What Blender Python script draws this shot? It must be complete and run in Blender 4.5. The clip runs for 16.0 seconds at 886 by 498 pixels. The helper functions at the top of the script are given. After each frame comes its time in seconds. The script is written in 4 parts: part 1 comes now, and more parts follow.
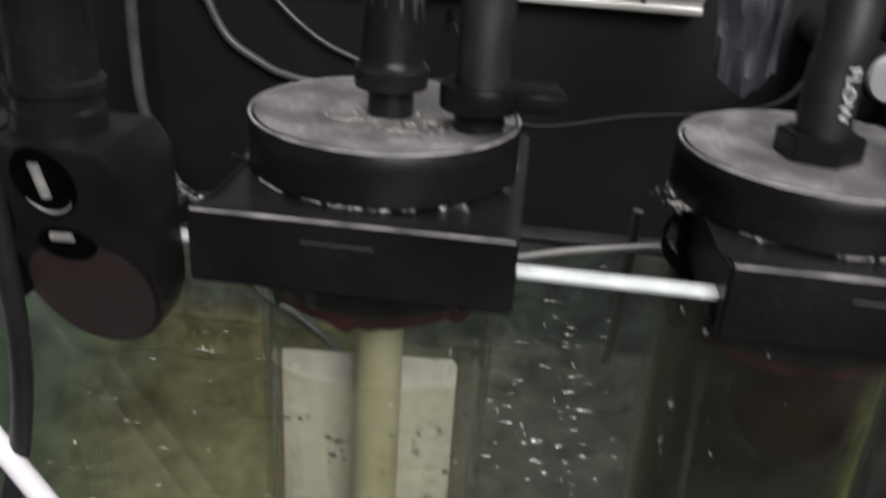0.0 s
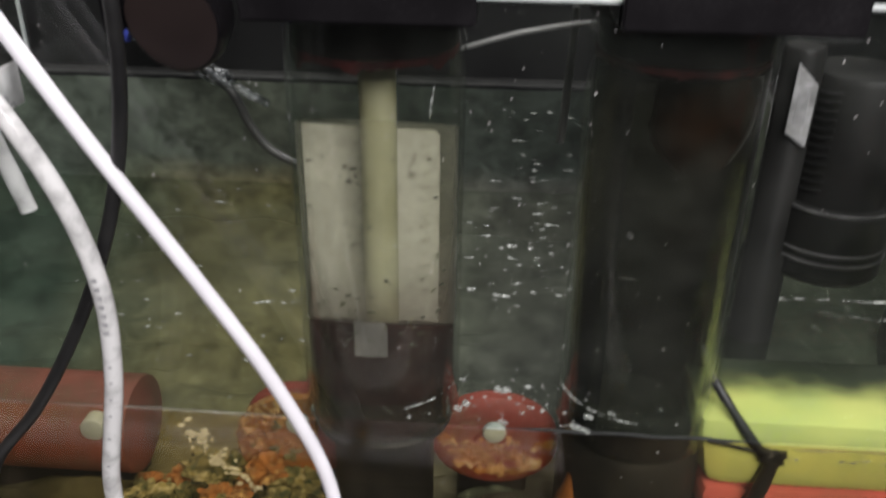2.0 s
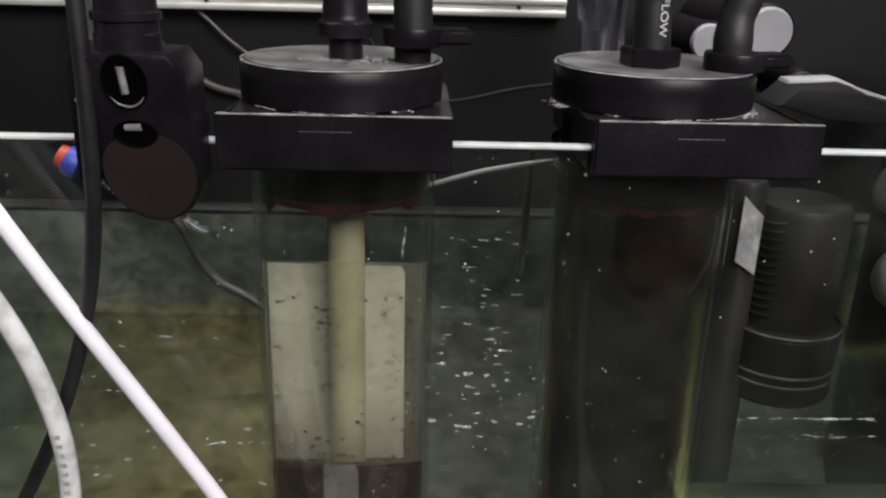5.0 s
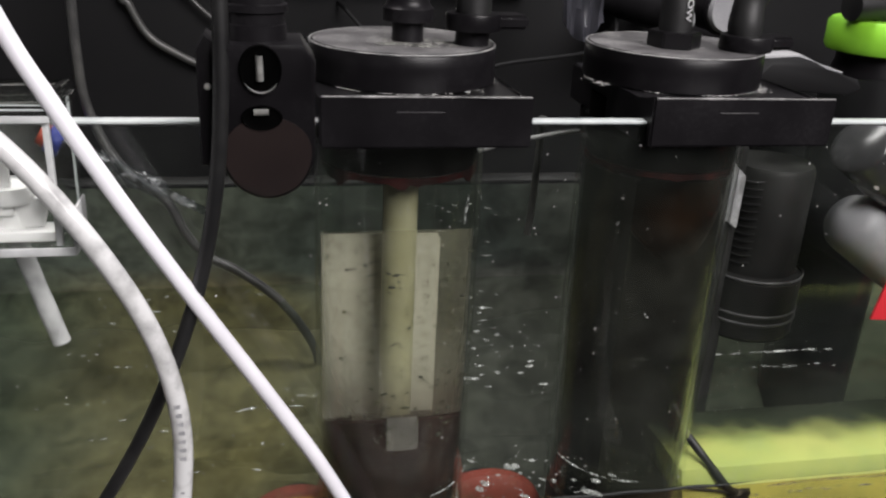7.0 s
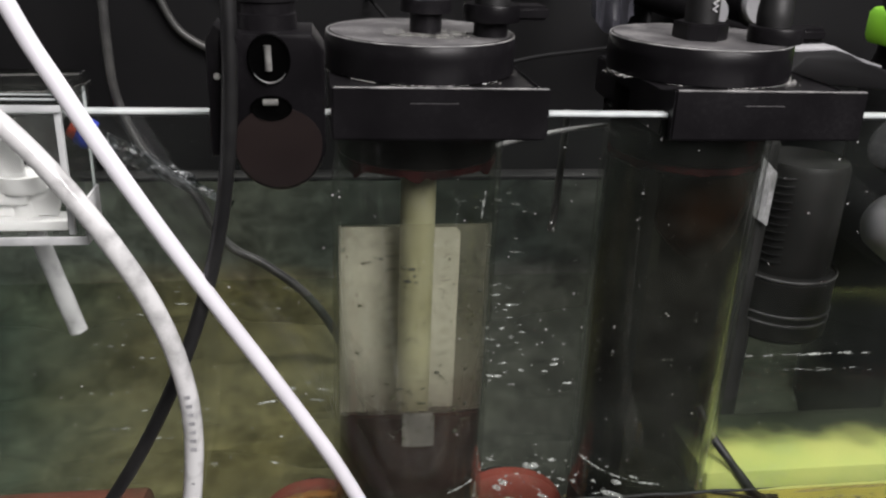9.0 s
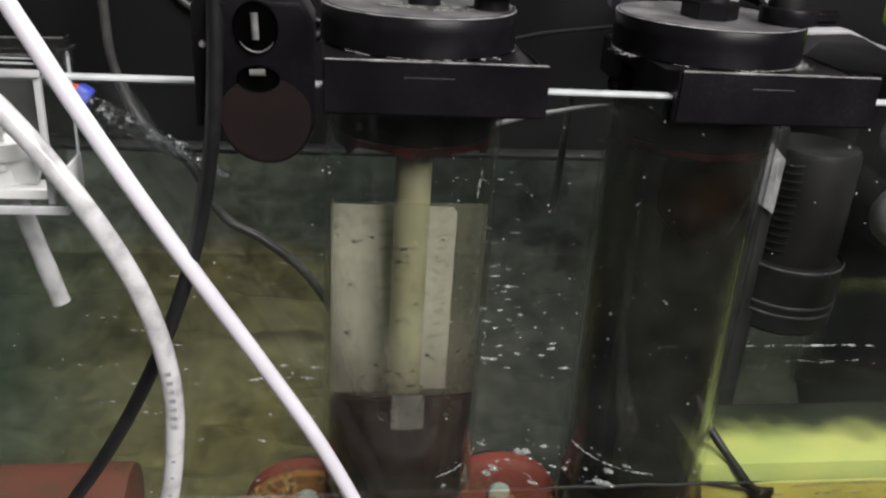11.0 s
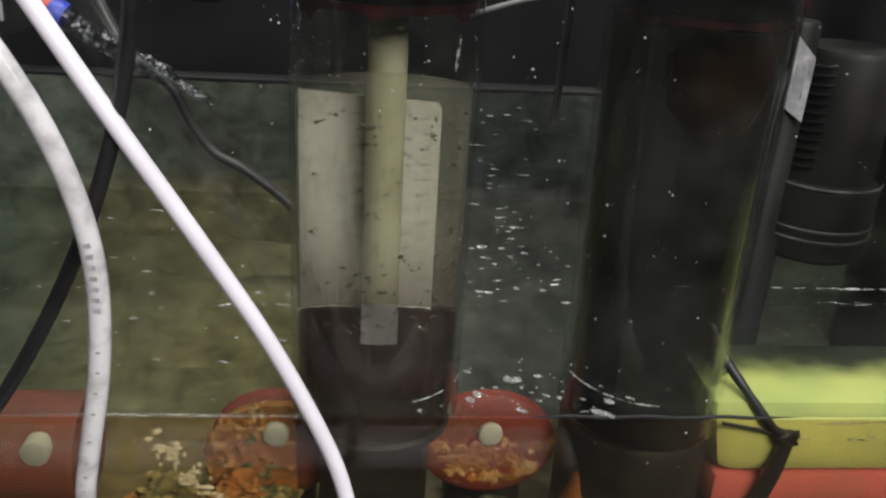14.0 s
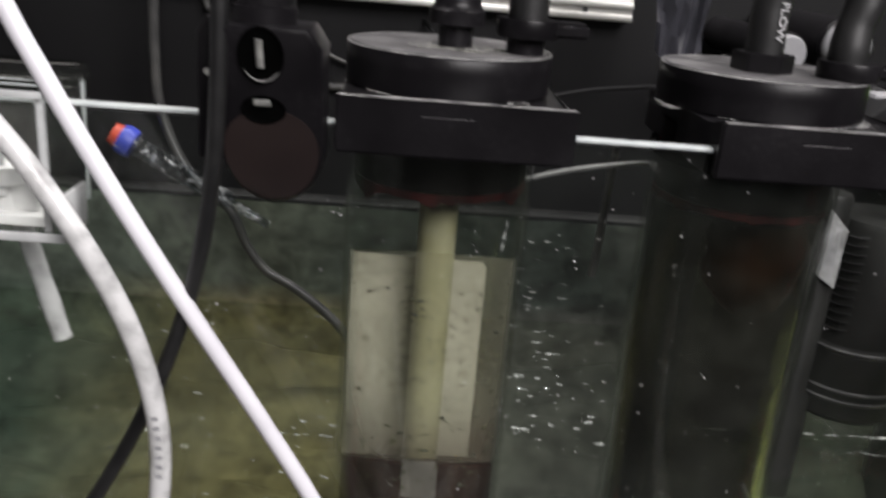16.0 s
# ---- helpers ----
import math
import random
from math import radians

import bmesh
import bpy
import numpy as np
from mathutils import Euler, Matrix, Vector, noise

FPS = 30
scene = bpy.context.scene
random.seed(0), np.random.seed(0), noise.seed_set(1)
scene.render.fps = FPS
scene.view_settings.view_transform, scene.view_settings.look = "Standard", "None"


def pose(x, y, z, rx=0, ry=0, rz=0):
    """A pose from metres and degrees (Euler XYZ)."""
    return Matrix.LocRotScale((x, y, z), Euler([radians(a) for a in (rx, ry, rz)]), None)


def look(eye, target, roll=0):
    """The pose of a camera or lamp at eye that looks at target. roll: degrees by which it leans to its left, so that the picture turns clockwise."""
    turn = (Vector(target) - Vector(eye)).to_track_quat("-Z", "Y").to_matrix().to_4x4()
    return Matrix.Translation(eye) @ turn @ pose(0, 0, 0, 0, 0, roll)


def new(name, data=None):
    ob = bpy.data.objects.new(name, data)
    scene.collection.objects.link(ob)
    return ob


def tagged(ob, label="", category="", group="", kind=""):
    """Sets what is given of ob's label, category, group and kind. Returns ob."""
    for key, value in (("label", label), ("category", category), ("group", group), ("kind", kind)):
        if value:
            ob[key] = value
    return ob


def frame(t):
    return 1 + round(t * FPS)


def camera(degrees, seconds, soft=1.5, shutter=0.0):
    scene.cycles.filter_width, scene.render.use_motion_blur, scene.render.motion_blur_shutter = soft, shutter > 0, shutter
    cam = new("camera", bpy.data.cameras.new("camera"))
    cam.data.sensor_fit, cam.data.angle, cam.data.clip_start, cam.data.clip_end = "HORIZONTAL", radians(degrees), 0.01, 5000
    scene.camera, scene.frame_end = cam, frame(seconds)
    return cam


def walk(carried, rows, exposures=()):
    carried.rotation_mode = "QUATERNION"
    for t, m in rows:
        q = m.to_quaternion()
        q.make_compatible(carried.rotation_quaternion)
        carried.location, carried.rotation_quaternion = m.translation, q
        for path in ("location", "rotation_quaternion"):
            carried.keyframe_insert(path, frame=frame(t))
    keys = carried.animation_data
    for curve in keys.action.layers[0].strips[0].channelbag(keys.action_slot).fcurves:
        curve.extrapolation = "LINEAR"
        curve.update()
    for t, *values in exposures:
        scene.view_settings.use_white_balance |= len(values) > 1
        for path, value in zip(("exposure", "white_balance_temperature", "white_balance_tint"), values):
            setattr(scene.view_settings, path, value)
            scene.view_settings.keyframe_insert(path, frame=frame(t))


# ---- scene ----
cam = camera(54.4, 16.0, soft=2.3, shutter=0.5)
PATH = [
    (0, (0.107, -0.246, 0.511), (-0.06, 1.557, -0.339), 3.9),
    (0.5, (0.123, -0.28, 0.481), (0.033, 1.524, -0.378), 1.1),
    (1, (0.142, -0.314, 0.51), (0.05, 1.467, -0.395), 1.4),
    (1.5, (0.147, -0.373, 0.524), (-0.001, 1.395, -0.4), 2.1),
    (2, (0.120, -0.389, 0.463), (0.005, 1.383, -0.456), 0.8),
    (2.5, (0.102, -0.384, 0.436), (0.02, 1.419, -0.426), -0.9),
    (3, (0.093, -0.39, 0.433), (0.099, 1.388, -0.483), 1.7),
    (3.5, (0.091, -0.381, 0.461), (0.069, 1.448, -0.348), 2.1),
    (4, (0.102, -0.383, 0.47), (0.096, 1.511, -0.172), 2.1),
    (6.5, (0.013, -0.397, 0.488), (0.305, 1.434, -0.263), 2.1),
    (7, (-0.023, -0.414, 0.489), (0.361, 1.402, -0.258), 2.9),
    (7.5, (-0.026, -0.412, 0.488), (0.336, 1.404, -0.266), 2.8),
    (8, (-0.015, -0.415, 0.488), (0.297, 1.411, -0.268), 1.6),
    (10.5, (-0.002, -0.403, 0.48), (0.251, 1.429, -0.281), 3.6),
    (11, (0.003, -0.4, 0.482), (0.269, 1.412, -0.322), 3.8),
    (11.5, (0.008, -0.390, 0.454), (0.287, 1.412, -0.372), 4.3),
    (12, (0.023, -0.378, 0.4), (0.244, 1.441, -0.4), 3.8),
    (12.5, (0.026, -0.368, 0.395), (0.233, 1.435, -0.446), 3.8),
    (13, (0.029, -0.372, 0.392), (0.194, 1.434, -0.451), 3.4),
    (13.5, (0.037, -0.378, 0.402), (0.191, 1.446, -0.403), 3.0),
    (14, (0.042, -0.376, 0.402), (0.226, 1.456, -0.381), 3.5),
    (14.5, (0.04, -0.372, 0.402), (0.259, 1.466, -0.356), 3.5),
    (15, (0.044, -0.374, 0.413), (0.27, 1.477, -0.31), 3.3),
    (15.5, (0.044, -0.367, 0.447), (0.250, 1.482, -0.285), 4.9),
    (16, (0.033, -0.378, 0.465), (0.13, 1.505, -0.202), 4.8),
]
walk(cam, [(t, look(eye, target, roll)) for t, eye, target, roll in PATH],
     exposures=[(0.0, 0.20), (0.5, 0.62), (1.5, 0.34), (2.5, 0.13), (3.5, 0.08), (4.2, 0.02), (6.5, 0.14), (11.0, 0.10), (16.0, 0.10)])

# ---- light ----
world = bpy.data.worlds.new("world")
scene.world = world
world.use_nodes = True
world.node_tree.nodes["Background"].inputs[0].default_value = (0.75, 0.85, 1.0, 1)
world.node_tree.nodes["Background"].inputs[1].default_value = 0.012


def area_lamp(name, place, target, size, size_y, watts, colour):
    lamp = bpy.data.lights.new(name, "AREA")
    lamp.shape, lamp.size, lamp.size_y, lamp.energy, lamp.color = "RECTANGLE", size, size_y, watts, colour
    ob = new(name, lamp)
    ob.matrix_world = look(place, target)
    return tagged(ob, "cool white ceiling strip lamp above the tank", "lamp", kind="structure")


area_lamp("ceiling_lamp_front", (0.70, -1.30, 1.42), (0.05, 0.05, 0.3), 1.2, 0.85, 55, (1.0, 0.955, 0.96))
area_lamp("ceiling_lamp_back", (0.1, 0.33, 1.50), (0.1, 0.1, 0.3), 1.2, 0.26, 20, (1.0, 0.96, 0.955))
scene.view_settings.exposure = 0.0

# ---- materials ----


def shade(name, c1, c2, scale=40.0, rough=0.45, metal=0.0, bump=0.1, fine=400.0, dust=0.0, dust_c=(0.5, 0.5, 0.48), spec=0.5, rough2=None):
    """Two-scale noise between two colours, a fine relief, and an uneven dusting."""
    m = bpy.data.materials.new(name)
    m.use_nodes = True
    nt = m.node_tree
    N, L = nt.nodes, nt.links
    b = N["Principled BSDF"]
    co = N.new("ShaderNodeTexCoord")
    n1 = N.new("ShaderNodeTexNoise")
    n1.inputs["Scale"].default_value, n1.inputs["Detail"].default_value = scale, 5
    n2 = N.new("ShaderNodeTexNoise")
    n2.inputs["Scale"].default_value, n2.inputs["Detail"].default_value = fine, 3
    L.new(co.outputs["Object"], n1.inputs["Vector"])
    L.new(co.outputs["Object"], n2.inputs["Vector"])
    r1 = N.new("ShaderNodeMapRange")
    r1.inputs[1].default_value, r1.inputs[2].default_value = 0.35, 0.65
    L.new(n1.outputs[0], r1.inputs[0])
    mix = N.new("ShaderNodeMix")
    mix.data_type = "RGBA"
    mix.inputs[6].default_value, mix.inputs[7].default_value = (*c1, 1), (*c2, 1)
    L.new(r1.outputs[0], mix.inputs[0])
    last = mix.outputs[2]
    if dust:
        mul = N.new("ShaderNodeMath")
        mul.operation = "MULTIPLY"
        L.new(n1.outputs[0], mul.inputs[0])
        L.new(n2.outputs[0], mul.inputs[1])
        r2 = N.new("ShaderNodeMapRange")
        r2.inputs[1].default_value, r2.inputs[2].default_value, r2.inputs[4].default_value = 0.25, 0.42, dust
        L.new(mul.outputs[0], r2.inputs[0])
        mix2 = N.new("ShaderNodeMix")
        mix2.data_type = "RGBA"
        mix2.inputs[7].default_value = (*dust_c, 1)
        L.new(r2.outputs[0], mix2.inputs[0])
        L.new(last, mix2.inputs[6])
        last = mix2.outputs[2]
    L.new(last, b.inputs["Base Color"])
    rr = N.new("ShaderNodeMapRange")
    rr.inputs[3].default_value, rr.inputs[4].default_value = rough, rough2 if rough2 is not None else min(1, rough + 0.2)
    L.new(n1.outputs[0], rr.inputs[0])
    L.new(rr.outputs[0], b.inputs["Roughness"])
    b.inputs["Metallic"].default_value = metal
    b.inputs["Specular IOR Level"].default_value = spec
    if bump:
        bp = N.new("ShaderNodeBump")
        bp.inputs["Strength"].default_value, bp.inputs["Distance"].default_value = bump, 0.001
        L.new(n2.outputs[0], bp.inputs["Height"])
        L.new(bp.outputs[0], b.inputs["Normal"])
    return m


def clear(name, tint=(0.95, 0.97, 0.96), film=(0.3, 0.33, 0.28), cover=0.1, scale=30.0, rough=0.04, ior=1.45, bump=0.0, bscale=60.0, low=0.4, high=0.8):
    """Thin clear sheet: see-through with a Fresnel gloss and an uneven dull film on it."""
    m = bpy.data.materials.new(name)
    m.use_nodes = True
    nt = m.node_tree
    N, L = nt.nodes, nt.links
    N.remove(N["Principled BSDF"])
    out = N["Material Output"]
    tr = N.new("ShaderNodeBsdfTransparent")
    tr.inputs[0].default_value = (*tint, 1)
    gl = N.new("ShaderNodeBsdfGlossy")
    gl.inputs["Roughness"].default_value = rough
    fr = N.new("ShaderNodeLayerWeight")
    fr.inputs[0].default_value = 0.5
    pw = N.new("ShaderNodeMath")
    pw.operation = "POWER"
    pw.inputs[1].default_value = 5.0
    L.new(fr.outputs["Facing"], pw.inputs[0])
    sc_ = N.new("ShaderNodeMath")
    sc_.operation = "MULTIPLY_ADD"
    sc_.inputs[1].default_value, sc_.inputs[2].default_value = 0.85, ((ior - 1) / (ior + 1)) ** 2
    L.new(pw.outputs[0], sc_.inputs[0])
    df = N.new("ShaderNodeBsdfDiffuse")
    df.inputs[0].default_value = (*film, 1)
    co = N.new("ShaderNodeTexCoord")
    no = N.new("ShaderNodeTexNoise")
    no.inputs["Scale"].default_value, no.inputs["Detail"].default_value = scale, 6
    L.new(co.outputs["Object"], no.inputs["Vector"])
    rg = N.new("ShaderNodeMapRange")
    rg.inputs[1].default_value, rg.inputs[2].default_value, rg.inputs[4].default_value = low, high, cover
    L.new(no.outputs[0], rg.inputs[0])
    m1 = N.new("ShaderNodeMixShader")
    L.new(rg.outputs[0], m1.inputs[0])
    L.new(tr.outputs[0], m1.inputs[1])
    L.new(df.outputs[0], m1.inputs[2])
    m2 = N.new("ShaderNodeMixShader")
    L.new(sc_.outputs[0], m2.inputs[0])
    L.new(m1.outputs[0], m2.inputs[1])
    L.new(gl.outputs[0], m2.inputs[2])
    if bump:
        nb = N.new("ShaderNodeTexNoise")
        nb.inputs["Scale"].default_value, nb.inputs["Detail"].default_value, nb.inputs["Distortion"].default_value = bscale, 3, 1.5
        L.new(co.outputs["Object"], nb.inputs["Vector"])
        bp = N.new("ShaderNodeBump")
        bp.inputs["Strength"].default_value, bp.inputs["Distance"].default_value = bump, 0.01
        L.new(nb.outputs[0], bp.inputs["Height"])
        L.new(bp.outputs[0], gl.inputs["Normal"])
        L.new(bp.outputs[0], fr.inputs["Normal"])
    L.new(m2.outputs[0], out.inputs[0])
    return m


BLACK = shade("black_plastic", (0.0045, 0.0041, 0.0048), (0.0085, 0.0078, 0.009), 18, 0.24, bump=0.05, spec=0.18, dust=0.05, dust_c=(0.08, 0.08, 0.08))
# Darker, duller copy of BLACK: shade under lid and bracket is in its colour.
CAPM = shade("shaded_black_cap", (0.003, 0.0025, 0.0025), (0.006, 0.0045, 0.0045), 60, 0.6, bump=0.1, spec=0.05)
# Near-black that paints the shade inside the sensor holes.
VOID = shade("painted_hole_dark", (0.0008, 0.0008, 0.0008), (0.0015, 0.0015, 0.0015), 60, 0.8, bump=0, spec=0.02)
# Lid top is greyer than BLACK: its grazing sheen is put into the colour.
LIDTOP = shade("scuffed_plastic_with_sheen", (0.058, 0.056, 0.058), (0.105, 0.102, 0.104), 45, 0.28, dust=0.6, dust_c=(0.24, 0.235, 0.23), bump=0.12)
BROWN = shade("brown_black_plastic", (0.011, 0.0058, 0.0055), (0.016, 0.009, 0.008), 25, 0.45, dust=0.0, bump=0.03)
MATT = shade("matt_black_panel", (0.003, 0.003, 0.0035), (0.006, 0.006, 0.0065), 8, 0.6, bump=0.05, spec=0.2)
RUBBER = shade("black_rubber", (0.006, 0.006, 0.0065), (0.012, 0.012, 0.012), 60, 0.4, bump=0.1)
SALT = shade("salt_crust", (0.38, 0.38, 0.37), (0.62, 0.62, 0.60), 200, 0.5, bump=0.5, fine=900)
STEEL = shade("aluminium", (0.55, 0.55, 0.52), (0.66, 0.66, 0.63), 20, 0.32, 0.6, 0.05)
WHITETUBE = shade("white_tubing", (0.63, 0.62, 0.66), (0.71, 0.70, 0.74), 30, 0.3, bump=0.02)
GREYTUBE = shade("grey_air_tubing", (0.04, 0.04, 0.04), (0.085, 0.085, 0.08), 40, 0.25, bump=0.02)
INK = shade("grey_ink", (0.24, 0.24, 0.25), (0.34, 0.34, 0.35), 300, 0.6, bump=0)
FROSTCLEAR = clear("milky_clear_tubing", (0.82, 0.82, 0.81), (0.62, 0.62, 0.62), 0.93, 75, 0.12, low=0.05, high=0.55)
PUMPM = shade("dull_black_pump", (0.010, 0.010, 0.0096), (0.019, 0.019, 0.018), 30, 0.36, bump=0.1, spec=0.13)
# Pale colour of the highlights painted on black edges and rims.
HIGHLIGHT = shade("painted_edge_highlight", (0.10, 0.10, 0.10), (0.30, 0.295, 0.29), 90, 0.3, bump=0.1)
DIMEDGE = shade("acrylic_edge", (0.30, 0.31, 0.31), (0.5, 0.51, 0.51), 60, 0.2)
ACRYL = clear("clear_acrylic", (0.93, 0.94, 0.93), (0.30, 0.31, 0.26), 0.024, 35)
GLASS = clear("tank_glass", (0.95, 0.965, 0.955), (0.30, 0.34, 0.30), 0.016, 14)
EDGE = shade("polished_glass_edge", (0.36, 0.39, 0.39), (0.52, 0.55, 0.54), 50, 0.2, bump=0.05)
WATER = clear("water_surface", (0.72, 0.78, 0.72), (0.16, 0.18, 0.13), 0.16, 9, 0.06, 1.33, 0.13, 48)
LABEL = shade("pale_label", (0.35, 0.33, 0.275), (0.47, 0.45, 0.385), 17, 0.65, dust=0.45, dust_c=(0.25, 0.235, 0.18), bump=0.05, fine=150)
CORE = shade("yellowed_core_tube", (0.24, 0.225, 0.115), (0.38, 0.36, 0.24), 30, 0.45, dust=0.3, dust_c=(0.3, 0.3, 0.12))
SPECK = shade("dark_speck", (0.03, 0.03, 0.02), (0.06, 0.06, 0.03), 100, 0.7)
MUD = shade("brown_media", (0.017, 0.0085, 0.0065), (0.031, 0.017, 0.013), 60, 0.75, bump=0.5, fine=500, spec=0.08)
DARKSTRIP = shade("dark_strip_black", (0.006, 0.0063, 0.0055), (0.0115, 0.0118, 0.0103), 26, 0.8, bump=0.4, fine=450, spec=0.2)
REDRING = shade("red_gasket", (0.040, 0.005, 0.005), (0.006, 0.003, 0.003), 55, 0.8, spec=0.1)
RED = shade("red_plastic", (0.22, 0.034, 0.022), (0.13, 0.028, 0.016), 35, 0.6, dust=0.45, dust_c=(0.28, 0.16, 0.08), bump=0.3)
PALECRUST = shade("pale_orange_crust", (0.42, 0.24, 0.10), (0.34, 0.15, 0.05), 120, 0.8, dust=0.7, dust_c=(0.5, 0.42, 0.26), bump=0.6, fine=300)
RUST = shade("orange_growth", (0.30, 0.115, 0.026), (0.12, 0.05, 0.014), 95, 0.8, dust=0.95, dust_c=(0.48, 0.30, 0.12), bump=0.9, fine=260)
PALE = shade("pale_bolt", (0.40, 0.43, 0.40), (0.3, 0.33, 0.3), 80, 0.6)
PINK = shade("red_sponge", (0.62, 0.12, 0.11), (0.50, 0.13, 0.10), 22, 0.8, bump=0.5, fine=350)


def rear_shaded_sponge():
    """Lime sponge with its fade into shade at the rear painted in, unevenly edged."""
    m = shade("rear_shaded_lime_sponge", (0.66, 0.66, 0.20), (0.50, 0.56, 0.16), 22, 0.8, bump=0.5, fine=350, dust=0.3, dust_c=(0.60, 0.58, 0.32))
    N, L = m.node_tree.nodes, m.node_tree.links
    b = N["Principled BSDF"]
    under = b.inputs["Base Color"].links[0].from_socket
    co = [n for n in N if n.type == "TEX_COORD"][0]
    sep = N.new("ShaderNodeSeparateXYZ")
    L.new(co.outputs["Object"], sep.inputs[0])
    no = N.new("ShaderNodeTexNoise")
    no.inputs["Scale"].default_value, no.inputs["Detail"].default_value = 32, 5
    L.new(co.outputs["Object"], no.inputs["Vector"])
    ad = N.new("ShaderNodeMath")
    ad.operation = "MULTIPLY_ADD"
    ad.inputs[1].default_value = 0.045
    L.new(no.outputs[0], ad.inputs[0])
    L.new(sep.outputs[1], ad.inputs[2])
    rg = N.new("ShaderNodeMapRange")
    rg.interpolation_type = "SMOOTHSTEP"
    rg.inputs[1].default_value, rg.inputs[2].default_value = 0.082, 0.122
    L.new(ad.outputs[0], rg.inputs[0])
    mix = N.new("ShaderNodeMix")
    mix.data_type = "RGBA"
    mix.inputs[7].default_value = (0.022, 0.028, 0.012, 1)
    L.new(rg.outputs[0], mix.inputs[0])
    L.new(under, mix.inputs[6])
    L.new(mix.outputs[2], b.inputs["Base Color"])
    return m


ORANGE = shade("orange_plastic", (0.22, 0.075, 0.012), (0.14, 0.05, 0.010), 40, 0.5)
YELLOW = shade("yellow_plastic", (0.75, 0.50, 0.05), (0.68, 0.44, 0.06), 40, 0.4)
GREEN = shade("green_plastic", (0.22, 0.52, 0.03), (0.18, 0.44, 0.03), 30, 0.35)
BLUE = shade("blue_plastic", (0.03, 0.05, 0.42), (0.04, 0.06, 0.36), 40, 0.35)
GREY = shade("grey_plastic_pipe", (0.20, 0.20, 0.21), (0.26, 0.26, 0.27), 20, 0.4, dust=0.2)
PAPER = shade("white_sticker", (0.36, 0.36, 0.37), (0.48, 0.48, 0.49), 40, 0.6)
WHITE = shade("white_plastic", (0.78, 0.78, 0.77), (0.84, 0.84, 0.83), 20, 0.35)
CREAM = shade("cream_float", (0.66, 0.58, 0.45), (0.72, 0.64, 0.52), 30, 0.5)
SAND = shade("sandy_floor", (0.07, 0.068, 0.03), (0.15, 0.13, 0.055), 26, 0.9, dust=0.5, dust_c=(0.3, 0.28, 0.16), bump=0.8, fine=200)
REDCARD = shade("red_card", (0.62, 0.02, 0.03), (0.55, 0.02, 0.03), 20, 0.5)
WALLM = shade("dull_room_wall", (0.055, 0.055, 0.055), (0.075, 0.075, 0.072), 3, 0.8)


def algae_material(name, thin, thick, relief, rough, gloss):
    """Algae growth: olive and grey patches under the water line, dark green ones over it, between a thin and a thick coat."""
    m = bpy.data.materials.new(name)
    m.use_nodes = True
    nt = m.node_tree
    N, L = nt.nodes, nt.links
    b = N["Principled BSDF"]
    co = N.new("ShaderNodeTexCoord")
    sep = N.new("ShaderNodeSeparateXYZ")
    L.new(co.outputs["Object"], sep.inputs[0])
    n1 = N.new("ShaderNodeTexNoise")
    n1.inputs["Scale"].default_value, n1.inputs["Detail"].default_value, n1.inputs["Distortion"].default_value = 8.5, 6, 0.8
    L.new(co.outputs["Object"], n1.inputs["Vector"])
    wob = N.new("ShaderNodeMath")
    wob.operation = "MULTIPLY_ADD"
    wob.inputs[1].default_value, wob.inputs[2].default_value = 0.12, -0.06
    L.new(n1.outputs[0], wob.inputs[0])
    add = N.new("ShaderNodeMath")
    L.new(sep.outputs[0], add.inputs[0])
    L.new(wob.outputs[0], add.inputs[1])
    mr = N.new("ShaderNodeMapRange")
    mr.inputs[1].default_value, mr.inputs[2].default_value = -0.53, 0.52
    L.new(add.outputs[0], mr.inputs[0])
    ramps = []
    for stops in ([(0.0, (0.05, 0.08, 0.06)), (0.22, (0.08, 0.112, 0.085)), (0.34, (0.225, 0.20, 0.105)), (0.47, (0.315, 0.27, 0.125)),
                   (0.55, (0.20, 0.205, 0.16)), (0.62, (0.118, 0.116, 0.100)), (0.75, (0.105, 0.104, 0.092)), (0.84, (0.09, 0.093, 0.075)), (1.0, (0.11, 0.12, 0.08))],
                  [(0.0, (0.058, 0.074, 0.060)), (0.3, (0.088, 0.105, 0.084)), (0.42, (0.095, 0.108, 0.082)), (0.53, (0.06, 0.075, 0.060)), (0.62, (0.040, 0.049, 0.041)), (0.70, (0.027, 0.034, 0.029)), (0.80, (0.060, 0.065, 0.054)), (1.0, (0.15, 0.16, 0.105))]):
        cr = N.new("ShaderNodeValToRGB")
        while len(cr.color_ramp.elements) < len(stops):
            cr.color_ramp.elements.new(0.5)
        for e, (p, c) in zip(cr.color_ramp.elements, stops):
            e.position, e.color = p, (*c, 1)
        L.new(mr.outputs[0], cr.inputs[0])
        ramps.append(cr)
    n2 = N.new("ShaderNodeTexNoise")
    n2.inputs["Scale"].default_value, n2.inputs["Detail"].default_value, n2.inputs["Distortion"].default_value = 38, 10, 0.35
    n2.inputs["Roughness"].default_value = 0.62
    st_ = N.new("ShaderNodeMapping")
    st_.inputs["Scale"].default_value = (0.9, 1.0, 1.15)
    L.new(co.outputs["Object"], st_.inputs["Vector"])
    L.new(st_.outputs[0], n2.inputs["Vector"])
    r2 = N.new("ShaderNodeMapRange")
    r2.inputs[1].default_value, r2.inputs[2].default_value, r2.inputs[3].default_value, r2.inputs[4].default_value = 0.32, 0.70, thin, thick
    L.new(n2.outputs[0], r2.inputs[0])
    mx = N.new("ShaderNodeMix")
    mx.data_type, mx.blend_type = "RGBA", "MULTIPLY"
    mx.inputs[0].default_value = 1
